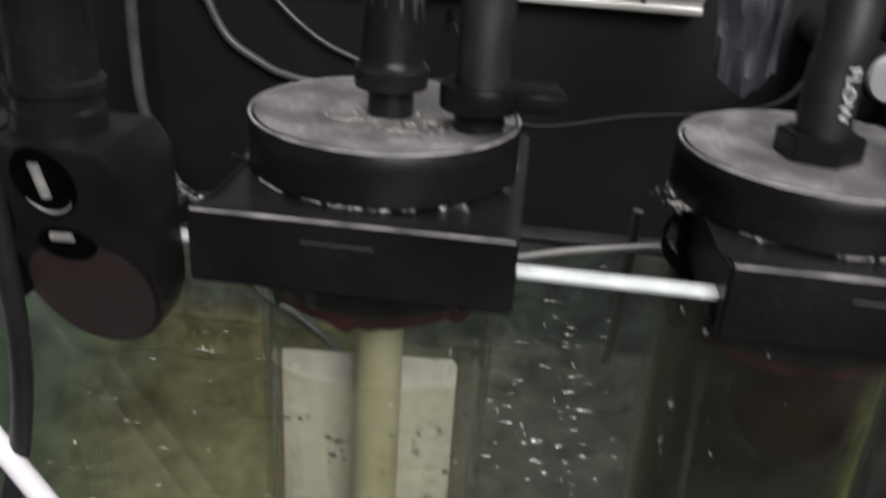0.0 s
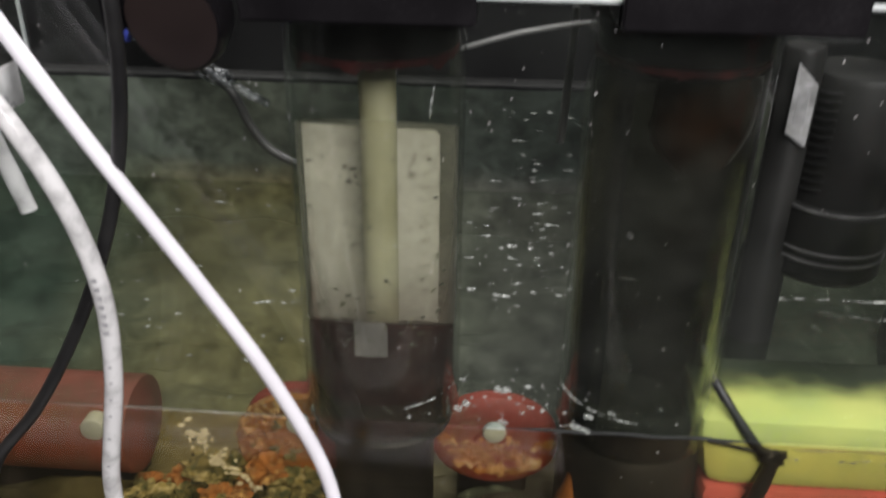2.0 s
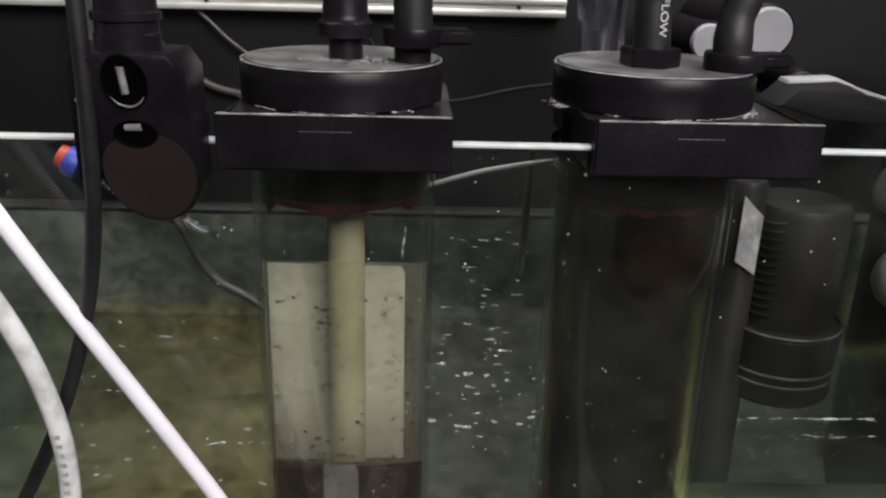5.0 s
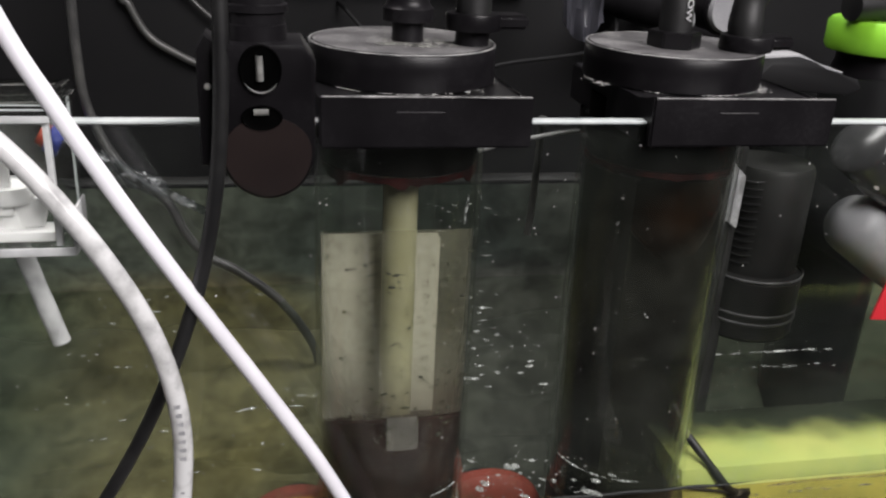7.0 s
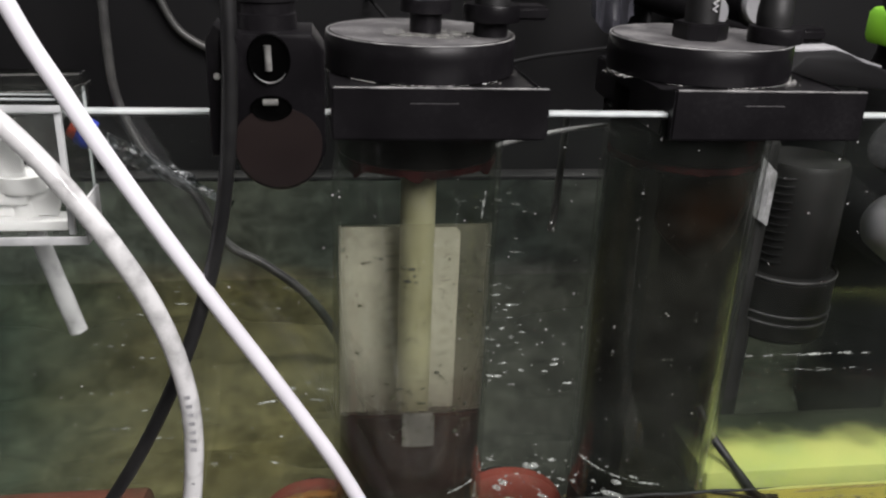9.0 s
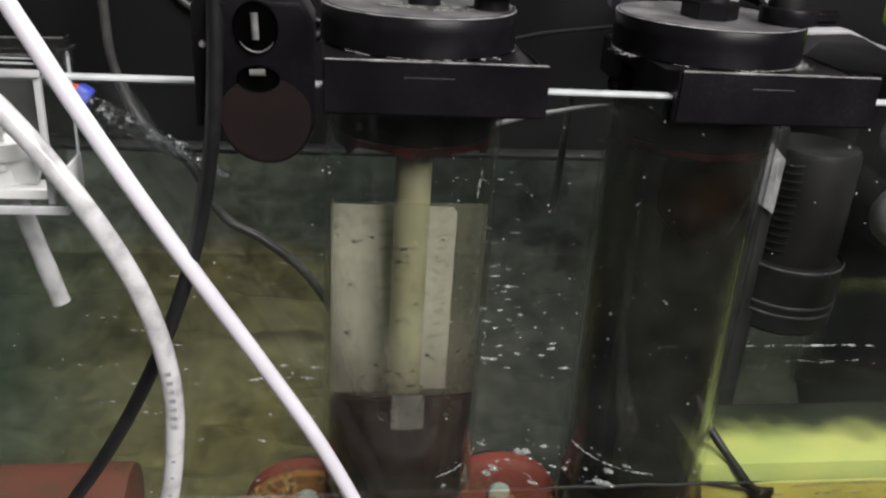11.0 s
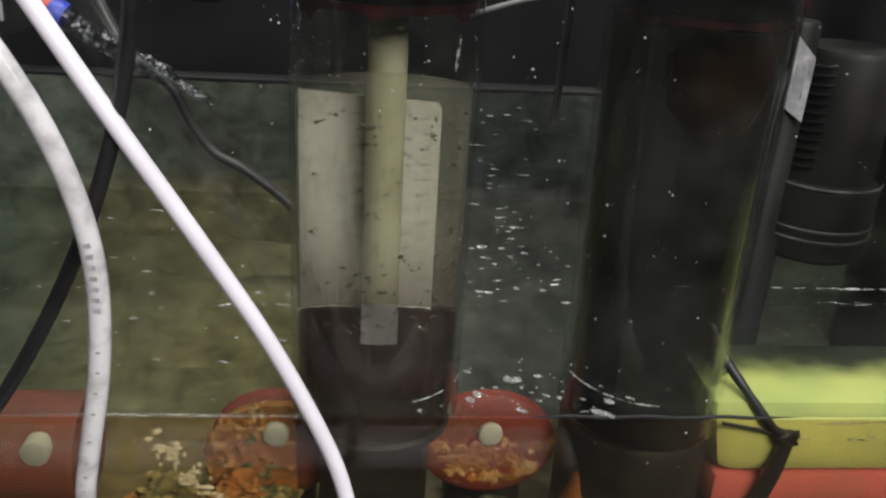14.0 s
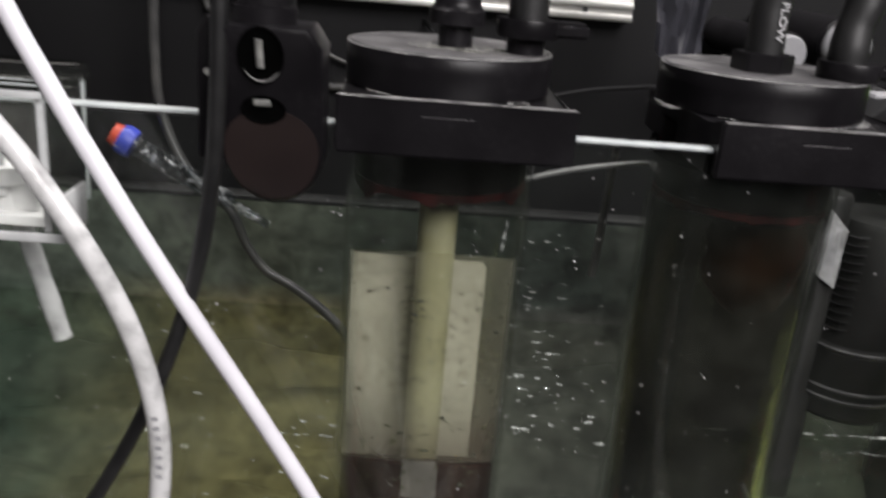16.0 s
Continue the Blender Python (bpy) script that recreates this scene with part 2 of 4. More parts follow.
    gz = N.new("ShaderNodeMath")
    gz.operation = "MULTIPLY_ADD"
    gz.inputs[1].default_value = 0.05
    L.new(n1.outputs[0], gz.inputs[0])
    L.new(sep.outputs[2], gz.inputs[2])
    gr = N.new("ShaderNodeMapRange")
    gr.inputs[1].default_value, gr.inputs[2].default_value = 0.142, 0.178
    L.new(gz.outputs[0], gr.inputs[0])
    gm = N.new("ShaderNodeMix")
    gm.data_type = "RGBA"
    L.new(gr.outputs[0], gm.inputs[0])
    L.new(ramps[0].outputs[0], gm.inputs[6])
    L.new(ramps[1].outputs[0], gm.inputs[7])
    L.new(gm.outputs[2], mx.inputs[6])
    L.new(r2.outputs[0], mx.inputs[7])
    L.new(mx.outputs[2], b.inputs["Base Color"])
    b.inputs["Roughness"].default_value, b.inputs["Specular IOR Level"].default_value = rough, gloss
    bp = N.new("ShaderNodeBump")
    bp.inputs["Strength"].default_value, bp.inputs["Distance"].default_value = 0.45, relief
    L.new(n2.outputs[0], bp.inputs["Height"])
    L.new(bp.outputs[0], b.inputs["Normal"])
    return m


ALGAE = algae_material("algae_film", 0.38, 1.7, 0.004, 0.36, 0.5)
SLUDGE = algae_material("algae_sludge", 0.26, 0.66, 0.002, 0.9, 0.1)


def cloudy_material():
    """Murky water in the tube: a dull veil that thickens and browns towards the settled media."""
    m = clear("cloudy_water", (0.90, 0.89, 0.81), (0.32, 0.305, 0.22), 0.30, 22, 0.3, 1.02, low=0.2, high=0.7)
    N, L = m.node_tree.nodes, m.node_tree.links
    veil = [n for n in N if n.type == "MAP_RANGE"][0]
    dull = [n for n in N if n.type == "BSDF_DIFFUSE"][0]
    mix = [k.to_node for k in L if k.from_node == veil][0]
    co = [n for n in N if n.type == "TEX_COORD"][0]
    wave = [n for n in N if n.type == "TEX_NOISE"][0]
    sep = N.new("ShaderNodeSeparateXYZ")
    L.new(co.outputs["Object"], sep.inputs[0])
    depth = N.new("ShaderNodeMath")
    depth.operation = "MULTIPLY_ADD"
    depth.inputs[1].default_value = 0.03
    L.new(wave.outputs[0], depth.inputs[0])
    L.new(sep.outputs[2], depth.inputs[2])
    low = N.new("ShaderNodeMapRange")
    low.interpolation_type = "SMOOTHSTEP"
    low.inputs[1].default_value, low.inputs[2].default_value, low.inputs[3].default_value, low.inputs[4].default_value = 0.205, 0.265, 1.0, 0.0
    L.new(depth.outputs[0], low.inputs[0])
    both = N.new("ShaderNodeMath")
    both.operation, both.use_clamp = "MULTIPLY_ADD", True
    both.inputs[1].default_value = 0.55
    L.new(low.outputs[0], both.inputs[0])
    L.new(veil.outputs[0], both.inputs[2])
    L.new(both.outputs[0], mix.inputs[0])
    tone = N.new("ShaderNodeMix")
    tone.data_type = "RGBA"
    tone.inputs[6].default_value, tone.inputs[7].default_value = (0.30, 0.29, 0.21, 1), (0.12, 0.10, 0.075, 1)
    L.new(low.outputs[0], tone.inputs[0])
    L.new(tone.outputs[2], dull.inputs[0])
    return m

# ---- mesh helpers ----


def mesh_ob(name, bm, material, smooth=True):
    me = bpy.data.meshes.new(name)
    bmesh.ops.recalc_face_normals(bm, faces=bm.faces)
    bm.to_mesh(me)
    bm.free()
    me.materials.append(material)
    if smooth:
        for p in me.polygons:
            p.use_smooth = True
        me.set_sharp_from_angle(angle=radians(38))
    return new(name, me)


def part(name, bm, material, parent=None, label=""):
    ob = mesh_ob(name, bm, material)
    if parent:
        ob.parent = parent
    if label:
        ob["label"] = label
    return ob


def thing(name, label, category, group="", kind=""):
    return tagged(new(name), label, category, group, kind)


def block(x0, x1, y0, y1, z0, z1, bevel=0.0015, bm=None):
    bm = bm or bmesh.new()
    made = bmesh.ops.create_cube(bm, size=1, matrix=Matrix.Translation(((x0 + x1) / 2, (y0 + y1) / 2, (z0 + z1) / 2)) @ Matrix.Diagonal((x1 - x0, y1 - y0, z1 - z0, 1)))
    if bevel:
        es = list({e for v in made["verts"] for e in v.link_edges})
        bmesh.ops.bevel(bm, geom=es, offset=bevel, segments=2, profile=0.5, affect="EDGES")
    return bm


def lathe(profile, m=None, n=48, bm=None, closed=True):
    """A turned shape about z from (radius, height) pairs."""
    bm = bm or bmesh.new()
    m = m or Matrix()
    rings = []
    for r, z in profile:
        if r < 1e-6:
            rings.append([bm.verts.new(m @ Vector((0, 0, z)))])
        else:
            rings.append([bm.verts.new(m @ Vector((r * math.cos(2 * math.pi * i / n), r * math.sin(2 * math.pi * i / n), z))) for i in range(n)])
    for a, b in zip(rings, rings[1:]):
        for i in range(n):
            j = (i + 1) % n
            if len(a) == 1 and len(b) == 1:
                continue
            if len(a) == 1:
                bm.faces.new((a[0], b[i], b[j]))
            elif len(b) == 1:
                bm.faces.new((a[i], a[j], b[0]))
            else:
                bm.faces.new((a[i], a[j], b[j], b[i]))
    return bm


def at(x, y, z, rx=0, ry=0, rz=0):
    return pose(x, y, z, rx, ry, rz)


def spline(points, steps=10):
    P = [Vector(p) for p in points]
    P = [2 * P[0] - P[1]] + P + [2 * P[-1] - P[-2]]
    out = []
    for a, b, c, d in zip(P, P[1:], P[2:], P[3:]):
        for k in range(steps):
            u = k / steps
            out.append(0.5 * (2 * b + (c - a) * u + (2 * a - 5 * b + 4 * c - d) * u * u + (3 * b - a - 3 * c + d) * u ** 3))
    out.append(P[-2])
    return out


def hose(points, r, n=12, steps=10, wobble=0.0, bm=None, radii=None):
    """A round tube swept along a smooth line, with capped ends."""
    bm = bm or bmesh.new()
    P = spline(points, steps)
    up = Vector((0.13, 0.97, 0.21))
    rings = []
    for i, p in enumerate(P):
        d = (P[min(i + 1, len(P) - 1)] - P[max(i - 1, 0)]).normalized()
        u = d.cross(up).normalized()
        v = d.cross(u)
        rr = r * (1 + wobble * noise.noise(p * 60)) if radii is None else radii(i / (len(P) - 1))
        rings.append([bm.verts.new(p + rr * (math.cos(2 * math.pi * k / n) * u + math.sin(2 * math.pi * k / n) * v)) for k in range(n)])
    for a, b in zip(rings, rings[1:]):
        for k in range(n):
            bm.faces.new((a[k], a[(k + 1) % n], b[(k + 1) % n], b[k]))
    bm.faces.new(rings[0])
    bm.faces.new(rings[-1])
    return bm


def prism(outline, y0, y1, bevel=0.001, bm=None):
    """A slab of an outline in x and z, from y0 to y1."""
    bm = bm or bmesh.new()
    a = [bm.verts.new((x, y0, z)) for x, z in outline]
    b = [bm.verts.new((x, y1, z)) for x, z in outline]
    f = [bm.faces.new(a), bm.faces.new(b)]
    k = len(a)
    for i in range(k):
        bm.faces.new((a[i], a[(i + 1) % k], b[(i + 1) % k], b[i]))
    if bevel:
        bmesh.ops.bevel(bm, geom=list({e for g in f for e in g.edges}), offset=bevel, segments=2, profile=0.5, affect="EDGES")
    return bm


def lump(place, size, seed, rough=0.35, sub=3, bm=None):
    bm = bm or bmesh.new()
    made = bmesh.ops.create_icosphere(bm, subdivisions=sub, radius=1)
    for v in made["verts"]:
        k = 1 + rough * noise.fractal(v.co * 1.6 + Vector((seed * 7.1, seed * 3.3, 0)), 1.0, 2.0, 4)
        v.co = Vector(place) + Vector((v.co.x * size[0], v.co.y * size[1], v.co.z * size[2])) * k
    return bm


rng = random.Random(4)

# ---- the room and the tank ----
W = 0.136           # water level
C1, C2 = (0.0513, 0.0765), (0.2170, 0.0785)     # axes of the two reactors
BACK = 0.372        # inner face of the back pane
DIV = 0.190         # front face of the glass divider at the far end
floor = tagged(mesh_ob("floor", block(-2, 2, -2, 1.4, -0.80, -0.75, 0), WALLM), "dull dark floor of the room", "floor", kind="structure")
ceiling = tagged(mesh_ob("ceiling", block(-2, 2, -2, 1.4, 1.75, 1.80, 0), WALLM), "dull ceiling above the tank", "ceiling", kind="structure")
for n, b in (("wall_south", (-2, 2, -2.05, -2, -0.75, 1.75)), ("wall_north", (-2, 2, 1.4, 1.45, -0.75, 1.75)), ("wall_west", (-2.05, -2, -2, 1.4, -0.75, 1.75)), ("wall_east", (2, 2.05, -2, 1.4, -0.75, 1.75))):
    tagged(mesh_ob(n, block(*b, 0), WALLM), "dull plain wall of the room", "wall", kind="structure")
tagged(mesh_ob("cabinet_back_panel", block(-1.1, 1.1, 0.40, 0.415, -0.75, 0.95, 0.001), MATT), "matt black panel behind the tank", "panel", kind="structure")
tagged(mesh_ob("tank_stand", block(-0.75, 0.8, -0.30, 0.395, -0.75, -0.012, 0.003), MATT), "black stand under the glass tank", "stand", kind="structure")

tank = thing("glass_tank", "low glass sump tank with algae on its panes and shallow water", "tank")
fp = part("front_pane", block(-0.70, 0.75, 0.006, 0.014, -0.010, 0.3835, 0), GLASS, tank, "clear front pane specked with salt")
ed = part("top_edge", block(-0.70, 0.75, 0.006, 0.014, 0.3845, 0.3861, 0.0005), EDGE, tank, "bright polished glass edge")
bp_ = part("back_pane", block(-0.70, 0.75, BACK, BACK + 0.003, -0.010, 0.2350, 0), MATT, tank, "low back wall")
dv = part("divider_pane", block(0.262, 0.75, DIV, DIV + 0.004, -0.010, 0.3740, 0), GLASS, tank, "clear glass divider")
for x in (-0.708, 0.75):
    part("side_pane", block(x, x + 0.008, 0.006, BACK + 0.003, -0.010, 0.3835, 0), GLASS, tank).visible_shadow = False
part("base_pane", block(-0.70, 0.75, 0.006, BACK + 0.003, -0.0115, -0.0105, 0), MATT, tank)
fp.visible_shadow = dv.visible_shadow = False

# algae film on the inside of the low back wall
bm = bmesh.new()
cols, rows_ = 200, 16
grid = []
for i in range(cols + 1):
    x = -0.69 + 1.43 * i / cols
    top = 0.2345 + 0.0012 * noise.noise(Vector((x * 30, 0, 3))) + 0.0006 * noise.noise(Vector((x * 140, 0, 5)))
    grid.append([bm.verts.new((x, BACK - 0.003 - 0.002 * noise.noise(Vector((x * 40, j, 0))), -0.005 + (top + 0.005) * j / rows_)) for j in range(rows_ + 1)])
for a, b in zip(grid, grid[1:]):
    for j in range(rows_):
        bm.faces.new((a[j], b[j], b[j + 1], a[j + 1]))
part("algae_film", bm, ALGAE, tank, "green and olive algae film")

# sand and sludge on the tank floor
bm = bmesh.new()
grid = []
for i in range(161):
    x = -0.69 + 1.43 * i / 160
    grid.append([bm.verts.new((x, 0.0145 + (BACK - 0.020) * j / 44, 0.004 + 0.016 * noise.fractal(Vector((x * 9, j * 0.35, 1)), 1, 2, 4) + 0.012 * (j / 44) + 0.070 * max(0, (j / 44 - 0.40) / 0.60) ** 2)) for j in range(45)])
for a, b in zip(grid, grid[1:]):
    for j in range(44):
        bm.faces.new((a[j], b[j], b[j + 1], a[j + 1]))
tagged(mesh_ob("tank_sediment", bm, SLUDGE), "olive sludge and sand on the tank floor", "sediment", kind="stuff")

# water surface with small waves
bm = bmesh.new()
grid = []
for i in range(261):
    x = -0.695 + 1.44 * i / 260
    grid.append([bm.verts.new((x, 0.0142 + (BACK - 0.021) * j / 72, W + 0.0004 * noise.noise(Vector((x * 50, j * 0.25, 0))) + 0.0003 * noise.noise(Vector((x * 110, j * 0.55, 4))) + (0.0015 if j == 0 else 0))) for j in range(73)])
for a, b in zip(grid, grid[1:]):
    for j in range(72):
        bm.faces.new((a[j], b[j], b[j + 1], a[j + 1]))
wat = tagged(mesh_ob("water", bm, WATER), "shallow greenish rippling water in the tank", "water", kind="structure")
wat.visible_shadow = False
mk = part("front_face", block(-0.695, 0.745, 0.0144, 0.0146, -0.004, W - 0.0005, 0), clear("murky_water", (0.88, 0.82, 0.68), (0.06, 0.04, 0.022), 0.20, 14, 0.3, 1.05), wat, "murky brownish water seen through the pane")
mk.visible_shadow = False
part("meniscus", hose([(0.13 + 0.0145 * k, 0.0152, W + 0.0004 * ((k * 7) % 3)) for k in range(12)], 0.0011, 8, 6, radii=lambda u: 0.0011 * max(0.05, min(1, 0.1 + u * 6, (1 - u) * 5))), RUBBER, wat, "dark water line")
part("meniscus", hose([(-0.44 + 0.05 * k, 0.0152, W + 0.0004 * ((k * 5) % 3)) for k in range(10)], 0.0011, 8, 4), clear("pale_waterline", (0.92, 0.92, 0.9), (0.38, 0.35, 0.31), 0.30, 16, low=0.35, high=0.7), wat, "pale water line")
part("meniscus", hose([(0.30 + 0.04 * k, 0.0152, W - 0.004 + 0.0007 * ((k * 5) % 3)) for k in range(11)], 0.0009, 8, 6, radii=lambda u: 0.0009 * (0.35 + 0.65 * abs(math.sin(u * 37)))), bpy.data.materials["pale_waterline"], wat, "pale water line")

# salt specks on the front pane
bm = bmesh.new()
for k in range(420):
    x, z = rng.uniform(-0.24, 0.42), rng.uniform(0.10, 0.380)
    if k % 3 == 1:
        x, z = rng.gauss(0.145, 0.035), rng.gauss(0.27, 0.06)
    r = 0.00010 + 0.00055 * rng.random() ** 5
    bmesh.ops.create_icosphere(bm, subdivisions=1, radius=1, matrix=Matrix.Translation((x, 0.0058, min(z, 0.38))) @ Matrix.Diagonal((r, 0.0003, r * rng.uniform(0.7, 1.4), 1)))
tagged(mesh_ob("salt_specks", bm, shade("dull_salt", (0.2, 0.2, 0.2), (0.5, 0.5, 0.49), 60, 0.5, bump=0)), "tiny white salt specks on the front glass", "specks", kind="stuff")

# foam and bubbles along the water line, with flecks painted as ripple glints
bm = bmesh.new()


def fleck(x, y, z, s, long, turn):
    n0 = len(bm.verts)
    bmesh.ops.create_icosphere(bm, subdivisions=2, radius=1)
    bm.verts.ensure_lookup_table()
    m = Matrix.Translation((x, y, z)) @ pose(0, 0, 0, 0, 0, turn) @ Matrix.Diagonal((s * long, s, s * 0.5, 1))
    for v in bm.verts[n0:]:
        v.co = m @ (v.co * (1 + 0.9 * noise.noise(v.co * 1.7 + Vector((x * 900, y * 700, 0)))))


for k in range(22):
    fleck(rng.gauss(0.145, 0.034), 0.017 + abs(rng.gauss(0, 0.03)), W + 0.0006, 0.0003 + 0.0020 * rng.random() ** 3, rng.uniform(1, 4), rng.uniform(-40, 40))
# pale flecks painted as glints on the left water
for k in range(26):
    fleck(rng.uniform(-0.16, 0.02), rng.uniform(0.016, 0.17), W + 0.0006, 0.0003 + 0.0010 * rng.random() ** 3, rng.uniform(1.5, 4), rng.uniform(-30, 30))
# two rows of flecks painted as reflections near the divider
for k in range(34):
    fleck(rng.uniform(0.27, 0.46), DIV - 0.006 + rng.gauss(0, 0.0010), W + 0.0010, rng.uniform(0.0004, 0.0010), rng.uniform(2, 7), rng.uniform(-4, 4))
for k in range(16):
    fleck(rng.uniform(0.27, 0.46), 0.160 + rng.gauss(0, 0.0015), W + 0.0008, rng.uniform(0.0003, 0.0006), rng.uniform(3, 8), rng.uniform(-4, 4))
# row of flecks painted as the glint line on the sponge front
for k in range(26):
    fleck(rng.uniform(0.305, 0.46), 0.0432, 0.1020 + rng.gauss(0, 0.0008), rng.uniform(0.0003, 0.0009), rng.uniform(1.5, 5), rng.uniform(-4, 4))
for cx_, a0, a1, n_ in ((C2[0], 195, 262, 30), (C1[0], 285, 350, 12)):
    for k in range(n_):
        a = rng.uniform(a0, a1)
        fleck(cx_ + 0.0515 * math.cos(radians(a)), C1[1] + 0.0515 * math.sin(radians(a)), W + 0.0004, rng.uniform(0.0002, 0.0008), rng.uniform(2, 5), a + 90)
for k in range(26):
    fleck(rng.gauss(0.130, 0.024), 0.019 + abs(rng.gauss(0, 0.022)), W + 0.001 + 0.0025 * rng.random(), 0.0004 + 0.0026 * rng.random() ** 3, rng.uniform(1, 1.6), rng.uniform(-40, 40))
# flecks painted as glints on the rear water and back wall
for k in range(70):
    fleck(rng.gauss(0.150, 0.035), rng.uniform(0.15, 0.36), W + 0.0012, 0.0004 + 0.0014 * rng.random() ** 3, rng.uniform(1.5, 5), rng.uniform(-12, 12))
for k in range(26):
    fleck(rng.gauss(0.160, 0.020), 0.366, rng.uniform(0.140, 0.225), 0.0005 + 0.0010 * rng.random() ** 2, rng.uniform(2, 6), rng.uniform(-5, 5))
for k in range(50):
    fleck(rng.uniform(-0.20, 0.0), rng.uniform(0.10, 0.36), W + 0.0010, 0.0003 + 0.0009 * rng.random() ** 3, rng.uniform(2, 6), rng.uniform(-15, 15))
tagged(mesh_ob("foam", bm, clear("foam_and_glints", (0.9, 0.92, 0.9), (0.62, 0.63, 0.61), 0.60, 260, 0.05, 1.5, low=0.25, high=0.75)), "small foam bubbles and painted glints on the water", "foam", kind="stuff")

# ---- the two reactors ----


def bracket(x0, x1):
    """One moulded hook profile, pushed from side to side: a lip before the glass, a top and a thick rear."""
    side = [(0.0, 0.3735), (0.0, 0.400), (0.0030, 0.400), (0.0200, 0.3952), (0.130, 0.3952), (0.130, 0.372), (0.0150, 0.372), (0.0150, 0.3868), (0.0055, 0.3868), (0.0055, 0.3735)]
    bm = bmesh.new()
    a = [bm.verts.new((x0, y, z)) for y, z in side]
    c = [bm.verts.new((x1, y, z)) for y, z in side]
    bm.faces.new(a)
    bm.faces.new(c)
    for i in range(len(side)):
        bm.faces.new((a[i], a[(i + 1) % len(side)], c[(i + 1) % len(side)], c[i]))
    bmesh.ops.bevel(bm, geom=list(bm.edges), offset=0.0010, segments=2, affect="EDGES")
    return bm


def reactor(cx, cy, x0, x1, label, bottom, group):
    e = thing("media_reactor", label, "reactor", group)
    br = part("bracket", bracket(x0, x1), BLACK, e, "black square hang-on bracket")
    part("groove", block(x0 + 0.038, x1 - 0.046, -0.0002, 0.001, 0.3919, 0.3922, 0), LIDTOP, br)
    # Thin pale strip painted in as the highlight of the front edge.
    part("edge_highlight", hose([(x0 + 0.0012, 0.0005, 0.3995), ((x0 + x1) / 2, 0.0005, 0.3995), (x1 - 0.0012, 0.0005, 0.3995)], 0.00045, 6, 12, wobble=0.8), HIGHLIGHT, br, "bright highlight painted along the edge")
    part("lid", lathe([(0, 0.3956), (0.0525, 0.3956), (0.0530, 0.3961), (0.0530, 0.4075), (0.0528, 0.4145), (0.0520, 0.4155), (0.0505, 0.4160)], at(cx, cy, 0), 72), BLACK, e, "round black screw lid")
    # Pale ring painted in as the highlight round the lid.
    part("pale_rim", lathe([(0.0517, 0.4158), (0.0523, 0.41590), (0.0527, 0.4154), (0.0523, 0.4151)], at(cx, cy, 0), 96), HIGHLIGHT, e, "bright highlight painted round the rim")
    part("lid_top", lathe([(0.0505, 0.4160), (0.0495, 0.4157), (0.0475, 0.4158), (0.030, 0.4158), (0, 0.4158)], at(cx, cy, 0), 72), LIDTOP, e, "scuffed lid top with dried salt and painted grey sheen")
    bm = bmesh.new()
    for k in range(620):
        a = rng.uniform(math.pi * 0.95, 2.1 * math.pi)
        r = 0.0531 + abs(rng.gauss(0, 0.0005))
        if k % 2:
            a = rng.gauss(math.pi * rng.choice((1.78, 1.12)), 0.14)
            r += abs(rng.gauss(0, 0.003))
        if noise.noise(Vector((math.cos(a) * 5, math.sin(a) * 5, cx * 30))) < -0.12:
            continue
        s = 0.00006 + 0.00026 * rng.random() ** 3
        bmesh.ops.create_icosphere(bm, subdivisions=1, radius=1, matrix=Matrix.Translation((cx + r * math.cos(a), cy + r * math.sin(a), 0.3958)) @ pose(0, 0, 0, 0, 0, math.degrees(a)) @ Matrix.Diagonal((s, s * rng.uniform(1, 4), s, 1)))
    part("salt_creep", bm, SALT, e, "white salt creep round the lid")["kind"] = "stuff"
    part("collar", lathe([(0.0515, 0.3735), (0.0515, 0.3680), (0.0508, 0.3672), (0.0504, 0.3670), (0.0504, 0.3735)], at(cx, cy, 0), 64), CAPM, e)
    tube = part("outer_tube", lathe([(0.0501, 0.372), (0.0501, bottom + 0.006), (0.0485, bottom + 0.001), (0.046, bottom), (0, bottom)], at(cx, cy, 0), 72), ACRYL, e, "clear acrylic cylinder")
    tube.visible_shadow = False
    part("inner_wall", lathe([(0.0470, 0.372), (0.0470, bottom + 0.004)], at(cx, cy, 0), 72), ACRYL, tube).visible_shadow = False
    part("base_ring", lathe([(0.0470, bottom + 0.003), (0.0502, bottom + 0.003), (0.0502, bottom + 0.0075), (0.0470, bottom + 0.0075)], at(cx, cy, 0), 64), ACRYL, e)
    return e


def arc_sheet(cx, cy, r, a0, a1, z0, z1, n=40, thick=0.0004):
    bm = bmesh.new()
    G = []
    for i in range(n + 1):
        a = radians(a0 + (a1 - a0) * i / n)
        c = min(i, n - i) / n
        cut = 0.004 * max(0, 1 - c / 0.04) if i > n / 2 else 0
        G.append([bm.verts.new((cx + q * math.cos(a), cy + q * math.sin(a), z)) for q in (r, r + thick) for z in (z0, z1 - cut)])
    for a, b in zip(G, G[1:]):
        bm.faces.new((a[0], b[0], b[1], a[1]))
        bm.faces.new((a[2], b[2], b[3], a[3]))
        bm.faces.new((a[1], b[1], b[3], a[3]))
        bm.faces.new((a[0], b[0], b[2], a[2]))
    return bm


r1 = reactor(*C1, 0.0, 0.108, "clear acrylic media reactor with pale label hung on the glass", 0.106, "media reactors")
r2 = reactor(*C2, 0.173, 0.279, "dark smoky media reactor hung on the glass", 0.100, "media reactors")

# red gasket lip, core tube, label and sediment of the pale reactor


